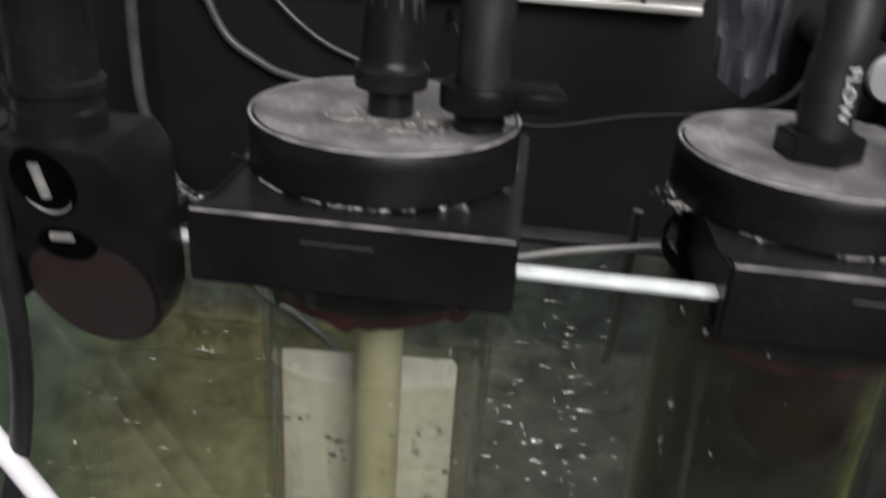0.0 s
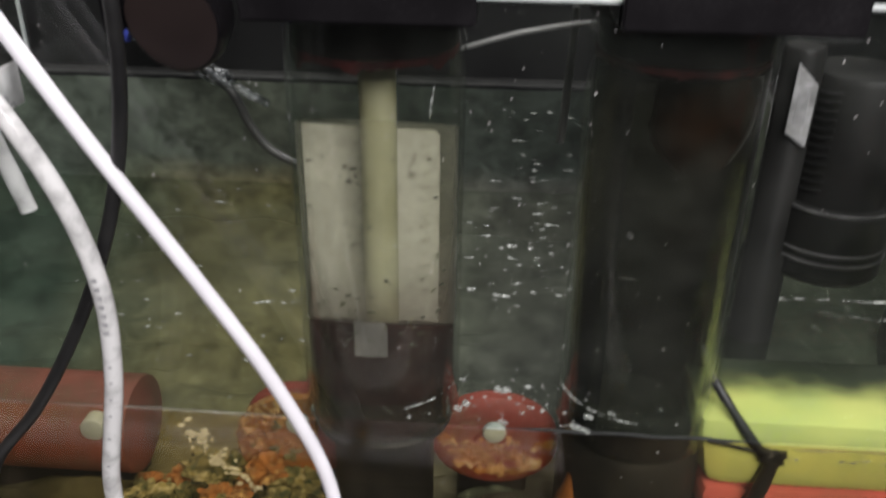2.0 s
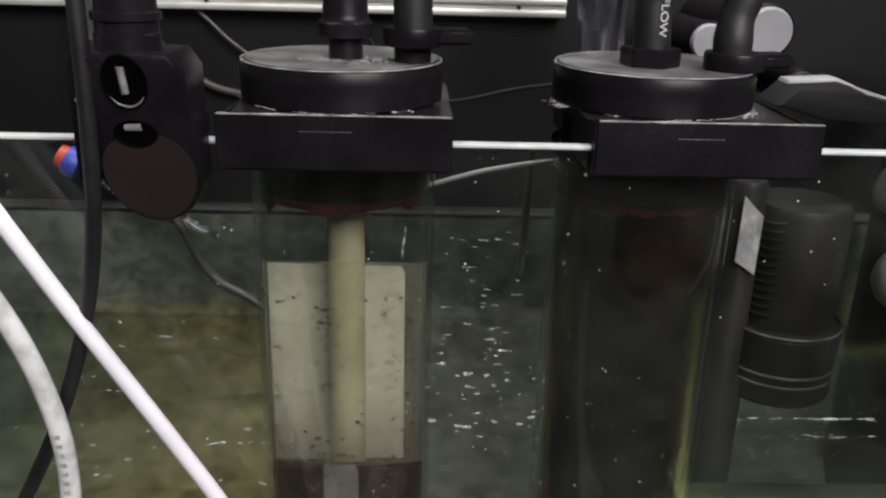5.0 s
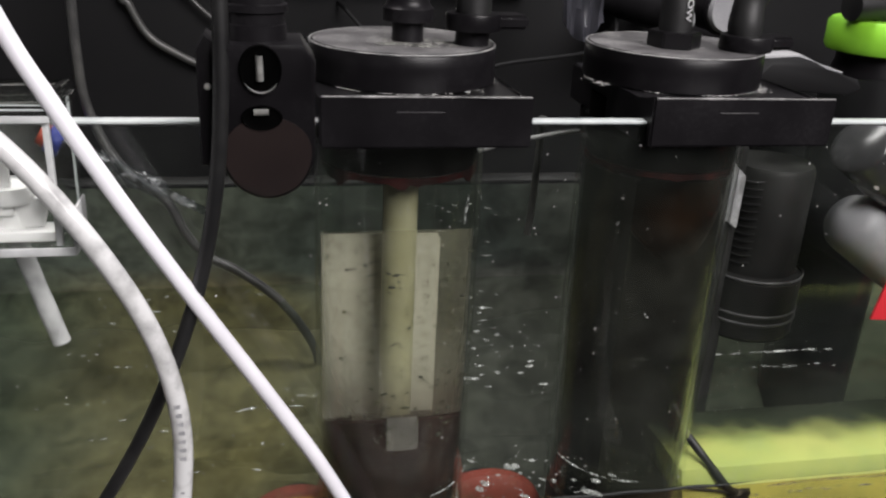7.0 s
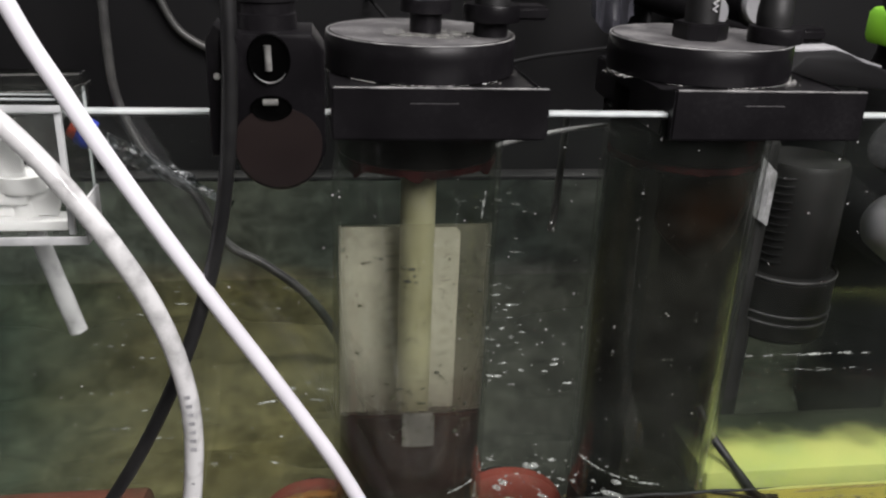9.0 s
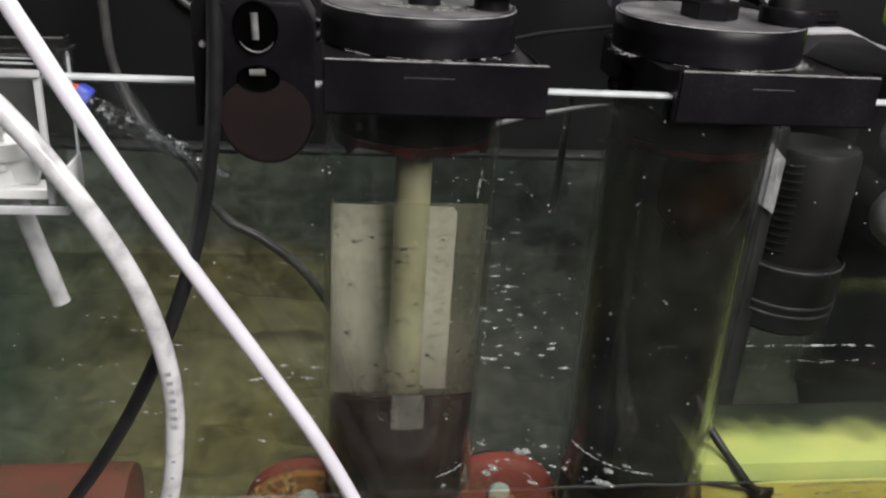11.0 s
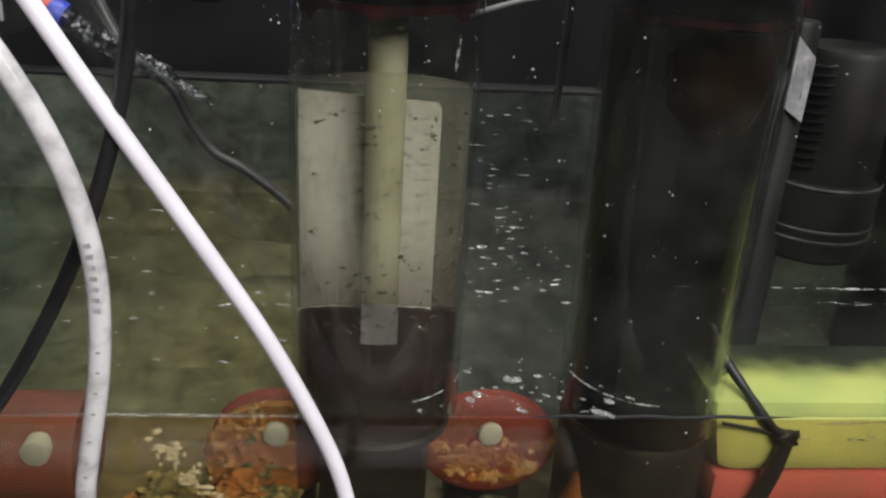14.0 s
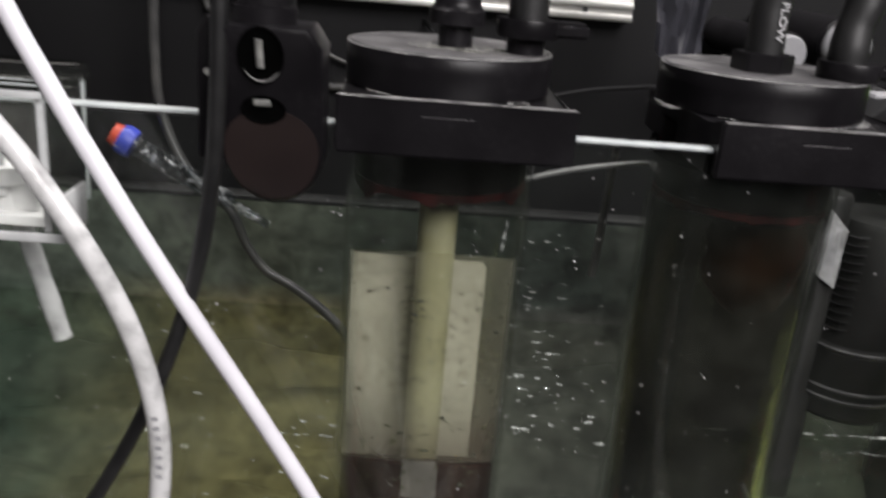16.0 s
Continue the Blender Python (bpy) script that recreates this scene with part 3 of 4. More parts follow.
def gasket(cx, cy, e, seed):
    bm = bmesh.new()
    n = 72
    G = []
    for i in range(n):
        a = 2 * math.pi * i / n
        low = 0.3445 - 0.009 * max(0, noise.fractal(Vector((math.cos(a) * 3, math.sin(a) * 3, seed)), 1, 2, 3))
        G.append([bm.verts.new((cx + q * math.cos(a), cy + q * math.sin(a), z)) for q, z in ((0.0462, low), (0.0462, 0.3480), (0.0450, 0.3480), (0.0450, low))])
    for i in range(n):
        a, b = G[i], G[(i + 1) % n]
        for k in range(4):
            bm.faces.new((a[k], b[k], b[(k + 1) % 4], a[(k + 1) % 4]))
    part("gasket", bm, REDRING, e, "dark red gasket lip")
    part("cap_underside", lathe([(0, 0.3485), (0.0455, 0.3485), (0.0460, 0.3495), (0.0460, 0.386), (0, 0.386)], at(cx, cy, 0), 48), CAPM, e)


gasket(*C1, r1, 2.0)
gasket(*C2, r2, 7.0)
core = part("core_tube", lathe([(0.0085, 0.147), (0.0105, 0.147), (0.0105, 0.350), (0.0085, 0.350), (0.0085, 0.147)], at(C1[0] + 0.001, C1[1] - 0.004, 0), 36), CORE, r1, "yellowed inner riser tube")
lx0, ly0, lx1, ly1 = C1[0] - 0.0458, C1[1] + 0.0070, C1[0] + 0.0338, C1[1] + 0.0305
sheet = prism([(0, 0.135), (0.0830, 0.135), (0.0830, 0.2830), (0.0804, 0.2865), (0, 0.2965)], 0.0, 0.0008, 0)
bmesh.ops.transform(sheet, matrix=at(lx0, ly0, 0, 0, 0, math.degrees(math.atan2(ly1 - ly0, lx1 - lx0))), verts=sheet.verts)
lab = part("label", sheet, LABEL, r1, "pale rectangular backing sheet speckled with dirt")
ux, uy = (lx1 - lx0) / math.hypot(lx1 - lx0, ly1 - ly0), (ly1 - ly0) / math.hypot(lx1 - lx0, ly1 - ly0)
for k in range(26):
    d, z = (0.030 if k % 2 else 0.070) + 0.003 * rng.random(), 0.176 + 0.0046 * k
    w_ = rng.uniform(0.003, 0.007)
    tick = block(0, w_, -0.0006, -0.0001, z, z + 0.0005, 0)
    bmesh.ops.transform(tick, matrix=at(lx0 + d * ux, ly0 + d * uy, 0, 0, 0, math.degrees(math.atan2(uy, ux))), verts=tick.verts)
    part("print_tick", tick, shade("faded_print", (0.15, 0.145, 0.11), (0.21, 0.20, 0.16), 60, 0.7) if k == 0 else bpy.data.materials["faded_print"], lab, "faded unreadable print")
bm = bmesh.new()
for k in range(240):
    a = radians(rng.uniform(200, 335))
    r = 0.0478
    s = rng.uniform(0.0003, 0.0007) * (1.8 if k % 12 == 0 else 1)
    z = rng.uniform(0.17, 0.302)
    bmesh.ops.create_icosphere(bm, subdivisions=1, radius=1, matrix=Matrix.Translation((C1[0] + r * math.cos(a), C1[1] + r * math.sin(a), z)) @ Matrix.Diagonal((s * 1.5, s, s, 1)))
for k in range(44):
    a = radians(rng.choice((238, 262, 300, 322)) + rng.gauss(0, 5))
    z = rng.choice((0.19, 0.215, 0.25, 0.285, 0.295)) + rng.gauss(0, 0.008)
    s = rng.uniform(0.0006, 0.0015)
    bmesh.ops.create_icosphere(bm, subdivisions=1, radius=1, matrix=Matrix.Translation((C1[0] + 0.0478 * math.cos(a), C1[1] + 0.0478 * math.sin(a), z)) @ pose(0, 0, 0, 0, rng.uniform(-25, 25), math.degrees(a) + 90) @ Matrix.Diagonal((s * rng.uniform(1, 2.6), s * 0.5, s * 0.7, 1)))
part("dirt_specks", bm, SPECK, r1, "dark specks of dirt inside the tube")["kind"] = "stuff"
def sloped_fill(cx, cy, r, z0, z1, slope):
    """A fill in a round tube whose top leans up towards the front."""
    bm = lathe([(0, z0), (r * 0.98, z0), (r, z0 + 0.003), (r, z1 - 0.002), (r * 0.97, z1), (r * 0.6, z1), (0, z1)], at(cx, cy, 0), 64)
    for v in bm.verts:
        if v.co.z > z1 - 0.003:
            v.co.z += slope * (cy - v.co.y) + 0.0012 * noise.noise(v.co * 120)
    return bm


part("settled_media", sloped_fill(*C1, 0.0462, 0.107, 0.168, 0.58), MUD, r1, "settled brown media")
part("base_pump", lathe([(0, -0.004), (0.033, -0.004), (0.034, 0.0), (0.034, 0.092), (0.046, 0.098), (0.046, 0.102), (0.044, 0.1045), (0, 0.1045)], at(*C1, 0), 56), PUMPM, r1, "black base housing")
part("base_pump", lathe([(0, -0.004), (0.046, -0.004), (0.047, 0.0), (0.047, 0.094), (0.044, 0.0985), (0, 0.0985)], at(*C2, 0), 56), PUMPM, r2, "black base housing")
part("core_foot", arc_sheet(C1[0], C1[1], 0.0467, 258, 282, 0.172, 0.1960, 12, 0.0003), shade("dull_foot", (0.085, 0.078, 0.066), (0.13, 0.12, 0.10), 40, 0.6), core, "pale riser foot")
haze = lathe([(0.0455, 0.1685)] + [(0.0466, 0.1695 + 0.0131 * k) for k in range(11)], at(*C1, 0), 64)
for v in haze.verts:
    v.co.z += (0.58 - 0.20 * min(1, (v.co.z - 0.1685) / 0.13)) * (C1[1] - v.co.y)
part("cloudy_water", haze, cloudy_material(), r1, "cloudy yellowish water").visible_shadow = False
# pale streak added in place of a bright glint, and fine droplets on the tube
DROP = clear("water_drops", (0.92, 0.93, 0.92), (0.75, 0.76, 0.75), 0.55, 300, 0.03, 1.5)
sa = radians(-49)
part("glint_streak", hose([(C1[0] + 0.0506 * math.cos(sa), C1[1] + 0.0506 * math.sin(sa), 0.318), (C1[0] + 0.0506 * math.cos(sa + 0.02), C1[1] + 0.0506 * math.sin(sa + 0.02), 0.326), (C1[0] + 0.0506 * math.cos(sa + 0.05), C1[1] + 0.0506 * math.sin(sa + 0.05), 0.334)], 0.0006, 8, 6, radii=lambda u: 0.0003 + 0.0005 * math.sin(u * 3.0)), DROP, r1, "pale streak added for a bright glint on the tube")
bm = bmesh.new()
for k in range(260):
    a = radians(rng.uniform(195, 262) if k % 4 else rng.uniform(262, 335))
    r = 0.00012 + 0.00035 * rng.random() ** 3
    bmesh.ops.create_icosphere(bm, subdivisions=1, radius=r, matrix=Matrix.Translation((C1[0] + 0.0502 * math.cos(a), C1[1] + 0.0502 * math.sin(a), rng.uniform(0.302, 0.345))))
part("droplets", bm, DROP, r1, "fine droplets on the tube")["kind"] = "stuff"

part("dark_water", lathe([(0, 0.102), (0.0455, 0.102), (0.0464, 0.105), (0.0464, 0.343), (0, 0.343)], at(*C2, 0), 64), clear("smoky_water", (0.60, 0.60, 0.56), (0.020, 0.018, 0.014), 0.45, 26, 0.3, 1.02, low=0.2, high=0.7), r2, "dark smoky water").visible_shadow = False
# Strip added to darken the tube's left side; no such liner is known.
part("dark_edge_strip", arc_sheet(*C2, 0.0452, 168, 232, 0.104, 0.342, 24), DARKSTRIP, r2, "black strip added inside the tube's left side")
# rust-brown veil in the upper half of the dark reactor
part("brown_bag", lump((C2[0] + 0.014, C2[1] - 0.004, 0.312), (0.028, 0.030, 0.032), 3, 0.16), clear("brown_veil", (0.34, 0.26, 0.20), (0.040, 0.016, 0.007), 0.55, 40, 0.4, 1.02, low=0.3, high=0.65), r2, "thin rust-brown mesh bag").visible_shadow = False


def nut(x, y, z, r=0.0105, h=0.010, m=0.0):
    bm = bmesh.new()
    made = bmesh.ops.create_cone(bm, cap_ends=True, segments=6, radius1=r * 1.1, radius2=r * 1.1, depth=h, matrix=at(x, y, z + h / 2, 0, 0, m))
    bmesh.ops.bevel(bm, geom=list({e for v in made["verts"] for e in v.link_edges}), offset=0.0008, segments=2, affect="EDGES")
    return bm


def lug_collar(x, y, z, r, h, ang, reach):
    """A round collar with a short flat lug to one side."""
    bm = lathe([(0, 0), (r, 0), (r * 1.03, h * 0.15), (r * 1.03, h * 0.85), (r, h), (0, h)], at(x, y, z), 36)
    d = Vector((math.cos(radians(ang)), math.sin(radians(ang)), 0))
    c = Vector((x, y, z + h * 0.5)) + d * (r + reach * 0.3)
    made = bmesh.ops.create_cube(bm, size=1, matrix=Matrix.Translation(c) @ pose(0, 0, 0, 0, 0, ang) @ Matrix.Diagonal((reach + r * 0.5, r * 1.2, h * 0.9, 1)))
    bmesh.ops.bevel(bm, geom=list({e for v in made["verts"] for e in v.link_edges}), offset=0.002, segments=3, affect="EDGES")
    return bm


SHINY = shade("glossy_black_hose", (0.03, 0.03, 0.031), (0.06, 0.06, 0.062), 25, 0.16, bump=0.04, dust=0.2, dust_c=(0.25, 0.25, 0.25))
# fittings on the pale reactor
f1 = part("centre_fitting", lathe([(0, 0.4175), (0.0088, 0.4175), (0.0088, 0.428), (0.014, 0.429), (0.0142, 0.436), (0.0125, 0.4375), (0.0118, 0.440), (0.0108, 0.462), (0.0105, 0.49), (0, 0.49)], at(0.0535, 0.073, -0.002), 40), BLACK, r1, "black hose fitting")
part("hose", hose([(0.0535, 0.073, 0.439), (0.0535, 0.074, 0.47), (0.052, 0.080, 0.52), (0.05, 0.12, 0.60)], 0.0112), SHINY, f1, "glossy black hose")
f2 = part("side_fitting", lug_collar(0.0885, 0.064, 0.4240, 0.0150, 0.0090, 8, 0.015), BLACK, r1, "black fitting with a lug")
part("stem", lathe([(0, 0.4175), (0.0095, 0.4175), (0.0095, 0.4275), (0, 0.4275)], at(0.0885, 0.064, -0.002), 32), BLACK, f2)
part("hose", hose([(0.0885, 0.064, 0.430), (0.0885, 0.065, 0.46), (0.091, 0.070, 0.51), (0.10, 0.11, 0.60)], 0.0100), RUBBER, f2, "black rubber hose")
# dried salt heap on its lid
bm = bmesh.new()
for k in range(420):
    a, r = rng.uniform(0, 6.28), 0.008 + abs(rng.gauss(0, 0.012))
    s = 0.00010 + 0.0004 * rng.random() ** 3
    bmesh.ops.create_icosphere(bm, subdivisions=1, radius=s, matrix=Matrix.Translation((0.062 + r * math.cos(a), 0.068 + 0.55 * r * math.sin(a), 0.4160)))
part("dried_salt", bm, shade("grey_salt", (0.30, 0.30, 0.28), (0.42, 0.42, 0.38), 120, 0.4, bump=0.4), r1, "grey dried salt on the lid")["kind"] = "stuff"
WETF = shade("wet_salt_film", (0.13, 0.13, 0.12), (0.24, 0.24, 0.22), 200, 0.08, bump=0.5, fine=700)
for k in range(14):
    a, r = rng.uniform(-2.8, 0.6), rng.uniform(0.012, 0.027)
    part("wet_patch", lump((0.060 + r * math.cos(a), 0.068 + 0.6 * r * math.sin(a), 0.4158), (rng.uniform(0.002, 0.0065), rng.uniform(0.0015, 0.003), 0.0005), 200 + k, 0.8, 3), WETF, r1, "shiny wet salt patch")
# fittings on the dark reactor
g1 = part("nut_fitting", nut(0.2125, 0.070, 0.4156, 0.0145, 0.0095, 12), BLACK, r2, "black hexagonal fitting")
hs = part("hose", hose([(0.2125, 0.070, 0.425), (0.2118, 0.070, 0.445), (0.2135, 0.072, 0.47), (0.214, 0.09, 0.55), (0.214, 0.14, 0.62)], 0.0098), RUBBER, g1, "black hose with pale lettering")
g2 = part("lug_fitting", lug_collar(0.2535, 0.060, 0.4161, 0.0150, 0.0085, 12, 0.014), BLACK, r2, "black fitting with a lug")
part("hose", hose([(0.252, 0.061, 0.424), (0.2525, 0.062, 0.44), (0.2575, 0.066, 0.465), (0.259, 0.09, 0.54), (0.26, 0.14, 0.62)], 0.0096, radii=lambda u: 0.0096 + 0.0005 * math.sin(u * 16)), RUBBER, g2, "black hose")
font = bpy.data.curves.new("flow", "FONT")
font.body, font.size, font.extrude = "FLOW", 0.0070, 0.0002
tmp = new("flow_tmp", font)
bpy.context.view_layer.update()
me = bpy.data.meshes.new_from_object(tmp.evaluated_get(bpy.context.evaluated_depsgraph_get()))
bpy.data.objects.remove(tmp)
fa = radians(24)
me.transform(Matrix(((0, math.cos(fa), math.sin(fa), 0.2130), (0, math.sin(fa), -math.cos(fa), 0.0595), (-1, 0, 0, 0.4510), (0, 0, 0, 1))))
me.materials.clear()
me.materials.append(PAPER)
fo = new("lettering", me)
fo.parent = hs
fo["label"] = "white lettering"

# ---- float-switch block hung in front of the glass ----
fb = thing("sensor_block", "black plastic sensor block with two holes hung on the glass rim", "sensor")
cxb, zt = -0.0245, 0.4275
out = [(cxb - 0.0215, zt - 0.004), (cxb - 0.0215, 0.376)]
for k in range(1, 16):
    a = math.pi + math.pi * k / 16
    out.append((cxb + 0.0215 * math.cos(a), 0.376 + 0.025 * math.sin(a)))
out += [(cxb + 0.0215, 0.376), (cxb + 0.0215, zt - 0.006), (cxb + 0.016, zt + 0.002), (cxb - 0.017, zt + 0.002)]


def lean(bm):
    """Leans the flat front of the block: it comes forward towards its top, and its back stays by the glass."""
    for v in bm.verts:
        front = -0.0325 + 0.35 * (0.4189 - v.co.z)
        v.co.y = front + (v.co.y + 0.026) * (0.0045 - front) / 0.0235 if v.co.y > -0.026 + 1e-5 else front + v.co.y + 0.026
    return bm


body = part("body", lean(prism(out, -0.026, -0.003, 0.0025)), BLACK, fb, "black tongue-shaped body")
tongue = [(cxb + 0.0200 * math.cos(a), 0.3775 + (0.0180 if math.sin(a) > 0 else 0.0248) * math.sin(a)) for a in [2 * math.pi * k / 40 for k in range(40)]]
part("lower_shell", lean(prism(tongue, -0.0268, -0.0255, 0.0006)), BROWN, body, "brownish rounded lower shell")


def ring_hole(x, z, rx, rz):
    bm = bmesh.new()
    G = []
    for i in range(36):
        a = 2 * math.pi * i / 36
        G.append([bm.verts.new((x + q * rx * math.cos(a), y, z + q * rz * math.sin(a))) for q, y in ((1.08, -0.0266), (1.02, -0.0276), (0.96, -0.0272), (0.90, -0.0270), (0.55, -0.0271), (0.02, -0.0271))])
    for i in range(36):
        a, b = G[i], G[(i + 1) % 36]
        for k in range(5):
            bm.faces.new((a[k], b[k], b[k + 1], a[k + 1]))
    return bm


# The holes are not cut in: their inner dark is only disc colour.
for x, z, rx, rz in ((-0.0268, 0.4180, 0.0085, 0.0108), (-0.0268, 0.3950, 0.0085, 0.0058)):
    h = part("hole", lean(ring_hole(x, z, rx, rz)), VOID, body, "hole drawn as a flat near-black disc")
    # Pale arc painted as the highlight on the upper hole's lower rim.
    rim = [(x + 0.98 * rx * math.cos(radians(a)), -0.0275, z + 0.98 * rz * math.sin(radians(a))) for a in range(215, 326, 11)]
    if rz > 0.007:
        part("rim_glint", lean(hose(rim, 0.0004, 6, 3, radii=lambda u: 0.0001 + 0.0004 * math.sin(math.pi * u))), HIGHLIGHT, h, "highlight painted on the lower rim")
    pin = [(x - 0.0005, -0.0276, z + 0.0065), (x - 0.0003, -0.0276, z - rz * 0.45)] if rz > 0.007 else [(x - 0.0035, -0.0276, z + 0.0030), (x + 0.0030, -0.0276, z + 0.0033)]
    part("glint_pin", lean(hose(pin, 0.0016, 10, 4)), shade("dull_steel_pin", (0.22, 0.22, 0.21), (0.42, 0.42, 0.40), 150, 0.35, 0.5) if rz > 0.007 else bpy.data.materials["dull_steel_pin"], h, "metal pin")
part("clip", prism([(cxb - 0.0300, 0.372), (cxb - 0.0220, 0.372), (cxb - 0.0220, 0.428), (cxb - 0.026, 0.431), (cxb - 0.0300, 0.424)], -0.022, 0.000, 0.0015), BLACK, fb)
part("screw", lathe([(0, 0), (0.0016, 0), (0.0013, 0.001), (0, 0.0012)], at(cxb - 0.0255, -0.0222, 0.4085, 90, 0, 0), 16), STEEL, fb, "small steel screw")
part("hook", block(cxb - 0.018, cxb + 0.018, -0.004, 0.020, 0.3875, 0.396, 0.001), BLACK, fb)
part("pipe", lathe([(0, 0.4295), (0.0135, 0.4295), (0.0135, 0.436), (0.0128, 0.4365), (0.0128, 0.441), (0.0142, 0.4415), (0.0142, 0.4445), (0.0125, 0.445), (0.0125, 0.56), (0, 0.56)], at(cxb - 0.004, -0.0180, 0), 40), BLACK, fb, "upright black pipe with collar")
sc = tagged(mesh_ob("power_cable", hose([(-0.043, -0.034, 0.56), (-0.0425, -0.034, 0.47), (-0.0440, -0.0310, 0.405), (-0.0505, -0.022, 0.35), (-0.0625, -0.0165, 0.30), (-0.081, -0.0140, 0.25), (-0.106, -0.0130, 0.20), (-0.138, -0.0085, 0.15), (-0.177, -0.003, 0.10), (-0.20, -0.003, 0.03), (-0.21, -0.006, -0.01)], 0.0036, 14), RUBBER), "thick black power cable hanging in front of the glass", "cable")

# ---- tubes in front of the glass ----
wt = thing("white_tube", "opaque white plastic tube slanting before the glass", "tube")
part("tube_wall", hose([(0.0395, -0.030, 0.0920), (0.0350, -0.025, 0.120), (0.0237, -0.021, 0.15), (-0.0003, -0.020, 0.20), (-0.0293, -0.020, 0.25), (-0.0596, -0.020, 0.30), (-0.0888, -0.020, 0.35), (-0.1159, -0.020, 0.40), (-0.1390, -0.020, 0.45), (-0.19, -0.03, 0.60)], 0.0040, 18), WHITETUBE, wt, "opaque white tube wall")
part("end_sleeve", lathe([(0.0044, 0.0907), (0.0049, 0.0910), (0.0049, 0.0965), (0.0044, 0.097)], at(0.0395, -0.031, 0), 24), WHITE, wt, "white push-on sleeve")
ct = thing("clear_tube", "clear plastic tube with grey print curving before the glass", "tube")
cpts = [(-0.0890, -0.032, 0.0920), (-0.0868, -0.034, 0.125), (-0.0822, -0.035, 0.15), (-0.0729, -0.035, 0.20), (-0.0711, -0.035, 0.25), (-0.0827, -0.035, 0.30), (-0.1095, -0.033, 0.35), (-0.143, -0.027, 0.39), (-0.19, -0.012, 0.42)]
part("tube_wall", hose(cpts, 0.0048, 18), FROSTCLEAR, ct, "milky clear tube wall")
P = spline(cpts, 10)
for k, j in enumerate((9, 12, 16, 19, 22, 25, 27, 29, 31, 35, 36, 37, 38, 39, 40, 41)):
    a, b = P[j], P[j + 1]
    d = (b - a).normalized()
    side = Vector((d.z, 0, -d.x))
    bar = bmesh.new()
    L_, Wd = (0.0021, 0.0030) if j > 33 else (0.0012, 0.0018)
    c = a + Vector((0, -0.0049, 0)) + side * 0.0004
    vs = [bar.verts.new(c + u * d * L_ + v * side * Wd * 0.5 + Vector((0, w, 0))) for w in (0, 0.0004) for u, v in ((0, -1), (0, 1), (1, 1), (1, -1))]
    for f in ((0, 1, 2, 3), (4, 5, 6, 7), (0, 1, 5, 4), (2, 3, 7, 6), (1, 2, 6, 5), (0, 3, 7, 4)):
        bar.faces.new([vs[q_] for q_ in f])
    part("print_bar", bar, INK, ct, "grey unreadable print")
mb = thing("air_manifold", "white manifold bar with yellow nipples before the tank", "manifold")
part("bar", block(-0.45, 0.172, -0.046, -0.020, 0.071, 0.0905, 0.002), shade("scuffed_white_plastic", (0.42, 0.40, 0.39), (0.52, 0.50, 0.49), 14, 0.45, dust=0.3, dust_c=(0.33, 0.30, 0.27)), mb, "white plastic bar")
part("bar_leg", block(-0.40, -0.38, -0.042, -0.024, -0.0115, 0.0712, 0.001), WHITE, mb)
part("bar_leg", block(0.14, 0.16, -0.042, -0.024, -0.0115, 0.0712, 0.001), WHITE, mb)
for x in (-0.0890, 0.0395, 0.160):
    part("nipple", lathe([(0.0028, 0.1072), (0.0048, 0.1072), (0.0048, 0.110), (0.0036, 0.1105), (0.0040, 0.1195), (0.0026, 0.1195), (0.0024, 0.110)], at(x, -0.031, -0.017), 24), YELLOW, mb, "yellow barbed nipple")

# ---- clear float box at the rim ----
bx = thing("acrylic_float_box", "clear acrylic box with white float valve hung on the rim", "float box")
for b in ((-0.205, -0.1185, -0.020, -0.018, 0.334, 0.392), (-0.205, -0.1185, 0.030, 0.032, 0.334, 0.392), (-0.1205, -0.1185, -0.018, 0.0055, 0.334, 0.392), (-0.205, -0.1120, -0.024, 0.0050, 0.331, 0.334), (-0.207, -0.1170, -0.023, 0.034, 0.3922, 0.3952)):
    part("wall", block(*b, 0.0004), ACRYL, bx, "clear acrylic sheet").visible_shadow = False
for b in ((-0.1210, -0.1182, -0.0205, -0.0175, 0.334, 0.392), (-0.207, -0.1170, -0.0235, -0.0225, 0.3922, 0.3952), (-0.205, -0.1120, -0.0245, -0.0235, 0.3305, 0.3345), (-0.1128, -0.1116, -0.024, 0.004, 0.3305, 0.351)):
    part("bright_edge", block(*b, 0.0003), DIMEDGE, bx, "bright polished edge")
for b in ((-0.207, -0.1195, -0.0206, -0.0198, 0.3968, 0.3976), (-0.207, -0.1195, -0.0206, -0.0198, 0.3990, 0.3996), (-0.1210, -0.1200, 0.0298, 0.0322, 0.334, 0.392)):
    part("bright_edge", block(*b, 0.0002), EDGE, bx, "bright polished edge")
part("lip", block(-0.207, -0.1190, -0.0200, 0.034, 0.3956, 0.4000, 0.0004), ACRYL, bx, "clear stacked lip").visible_shadow = False
part("valve_body", hose([(-0.19, 0.0, 0.362), (-0.165, -0.002, 0.362), (-0.150, -0.003, 0.354), (-0.143, -0.003, 0.345), (-0.142, -0.003, 0.3345)], 0.0088, 18), WHITE, bx, "white plastic elbow")
part("valve_plate", block(-0.205, -0.139, -0.014, -0.011, 0.346, 0.378, 0.002), WHITE, bx, "white valve plate")
part("valve_cap", lathe([(0, 0), (0.011, 0), (0.012, 0.002), (0.012, 0.008), (0, 0.009)], at(-0.142, -0.006, 0.352), 28), WHITE, bx)
part("valve_tray", block(-0.205, -0.1225, -0.0165, -0.002, 0.3345, 0.3395, 0.001), WHITE, bx, "white tray")
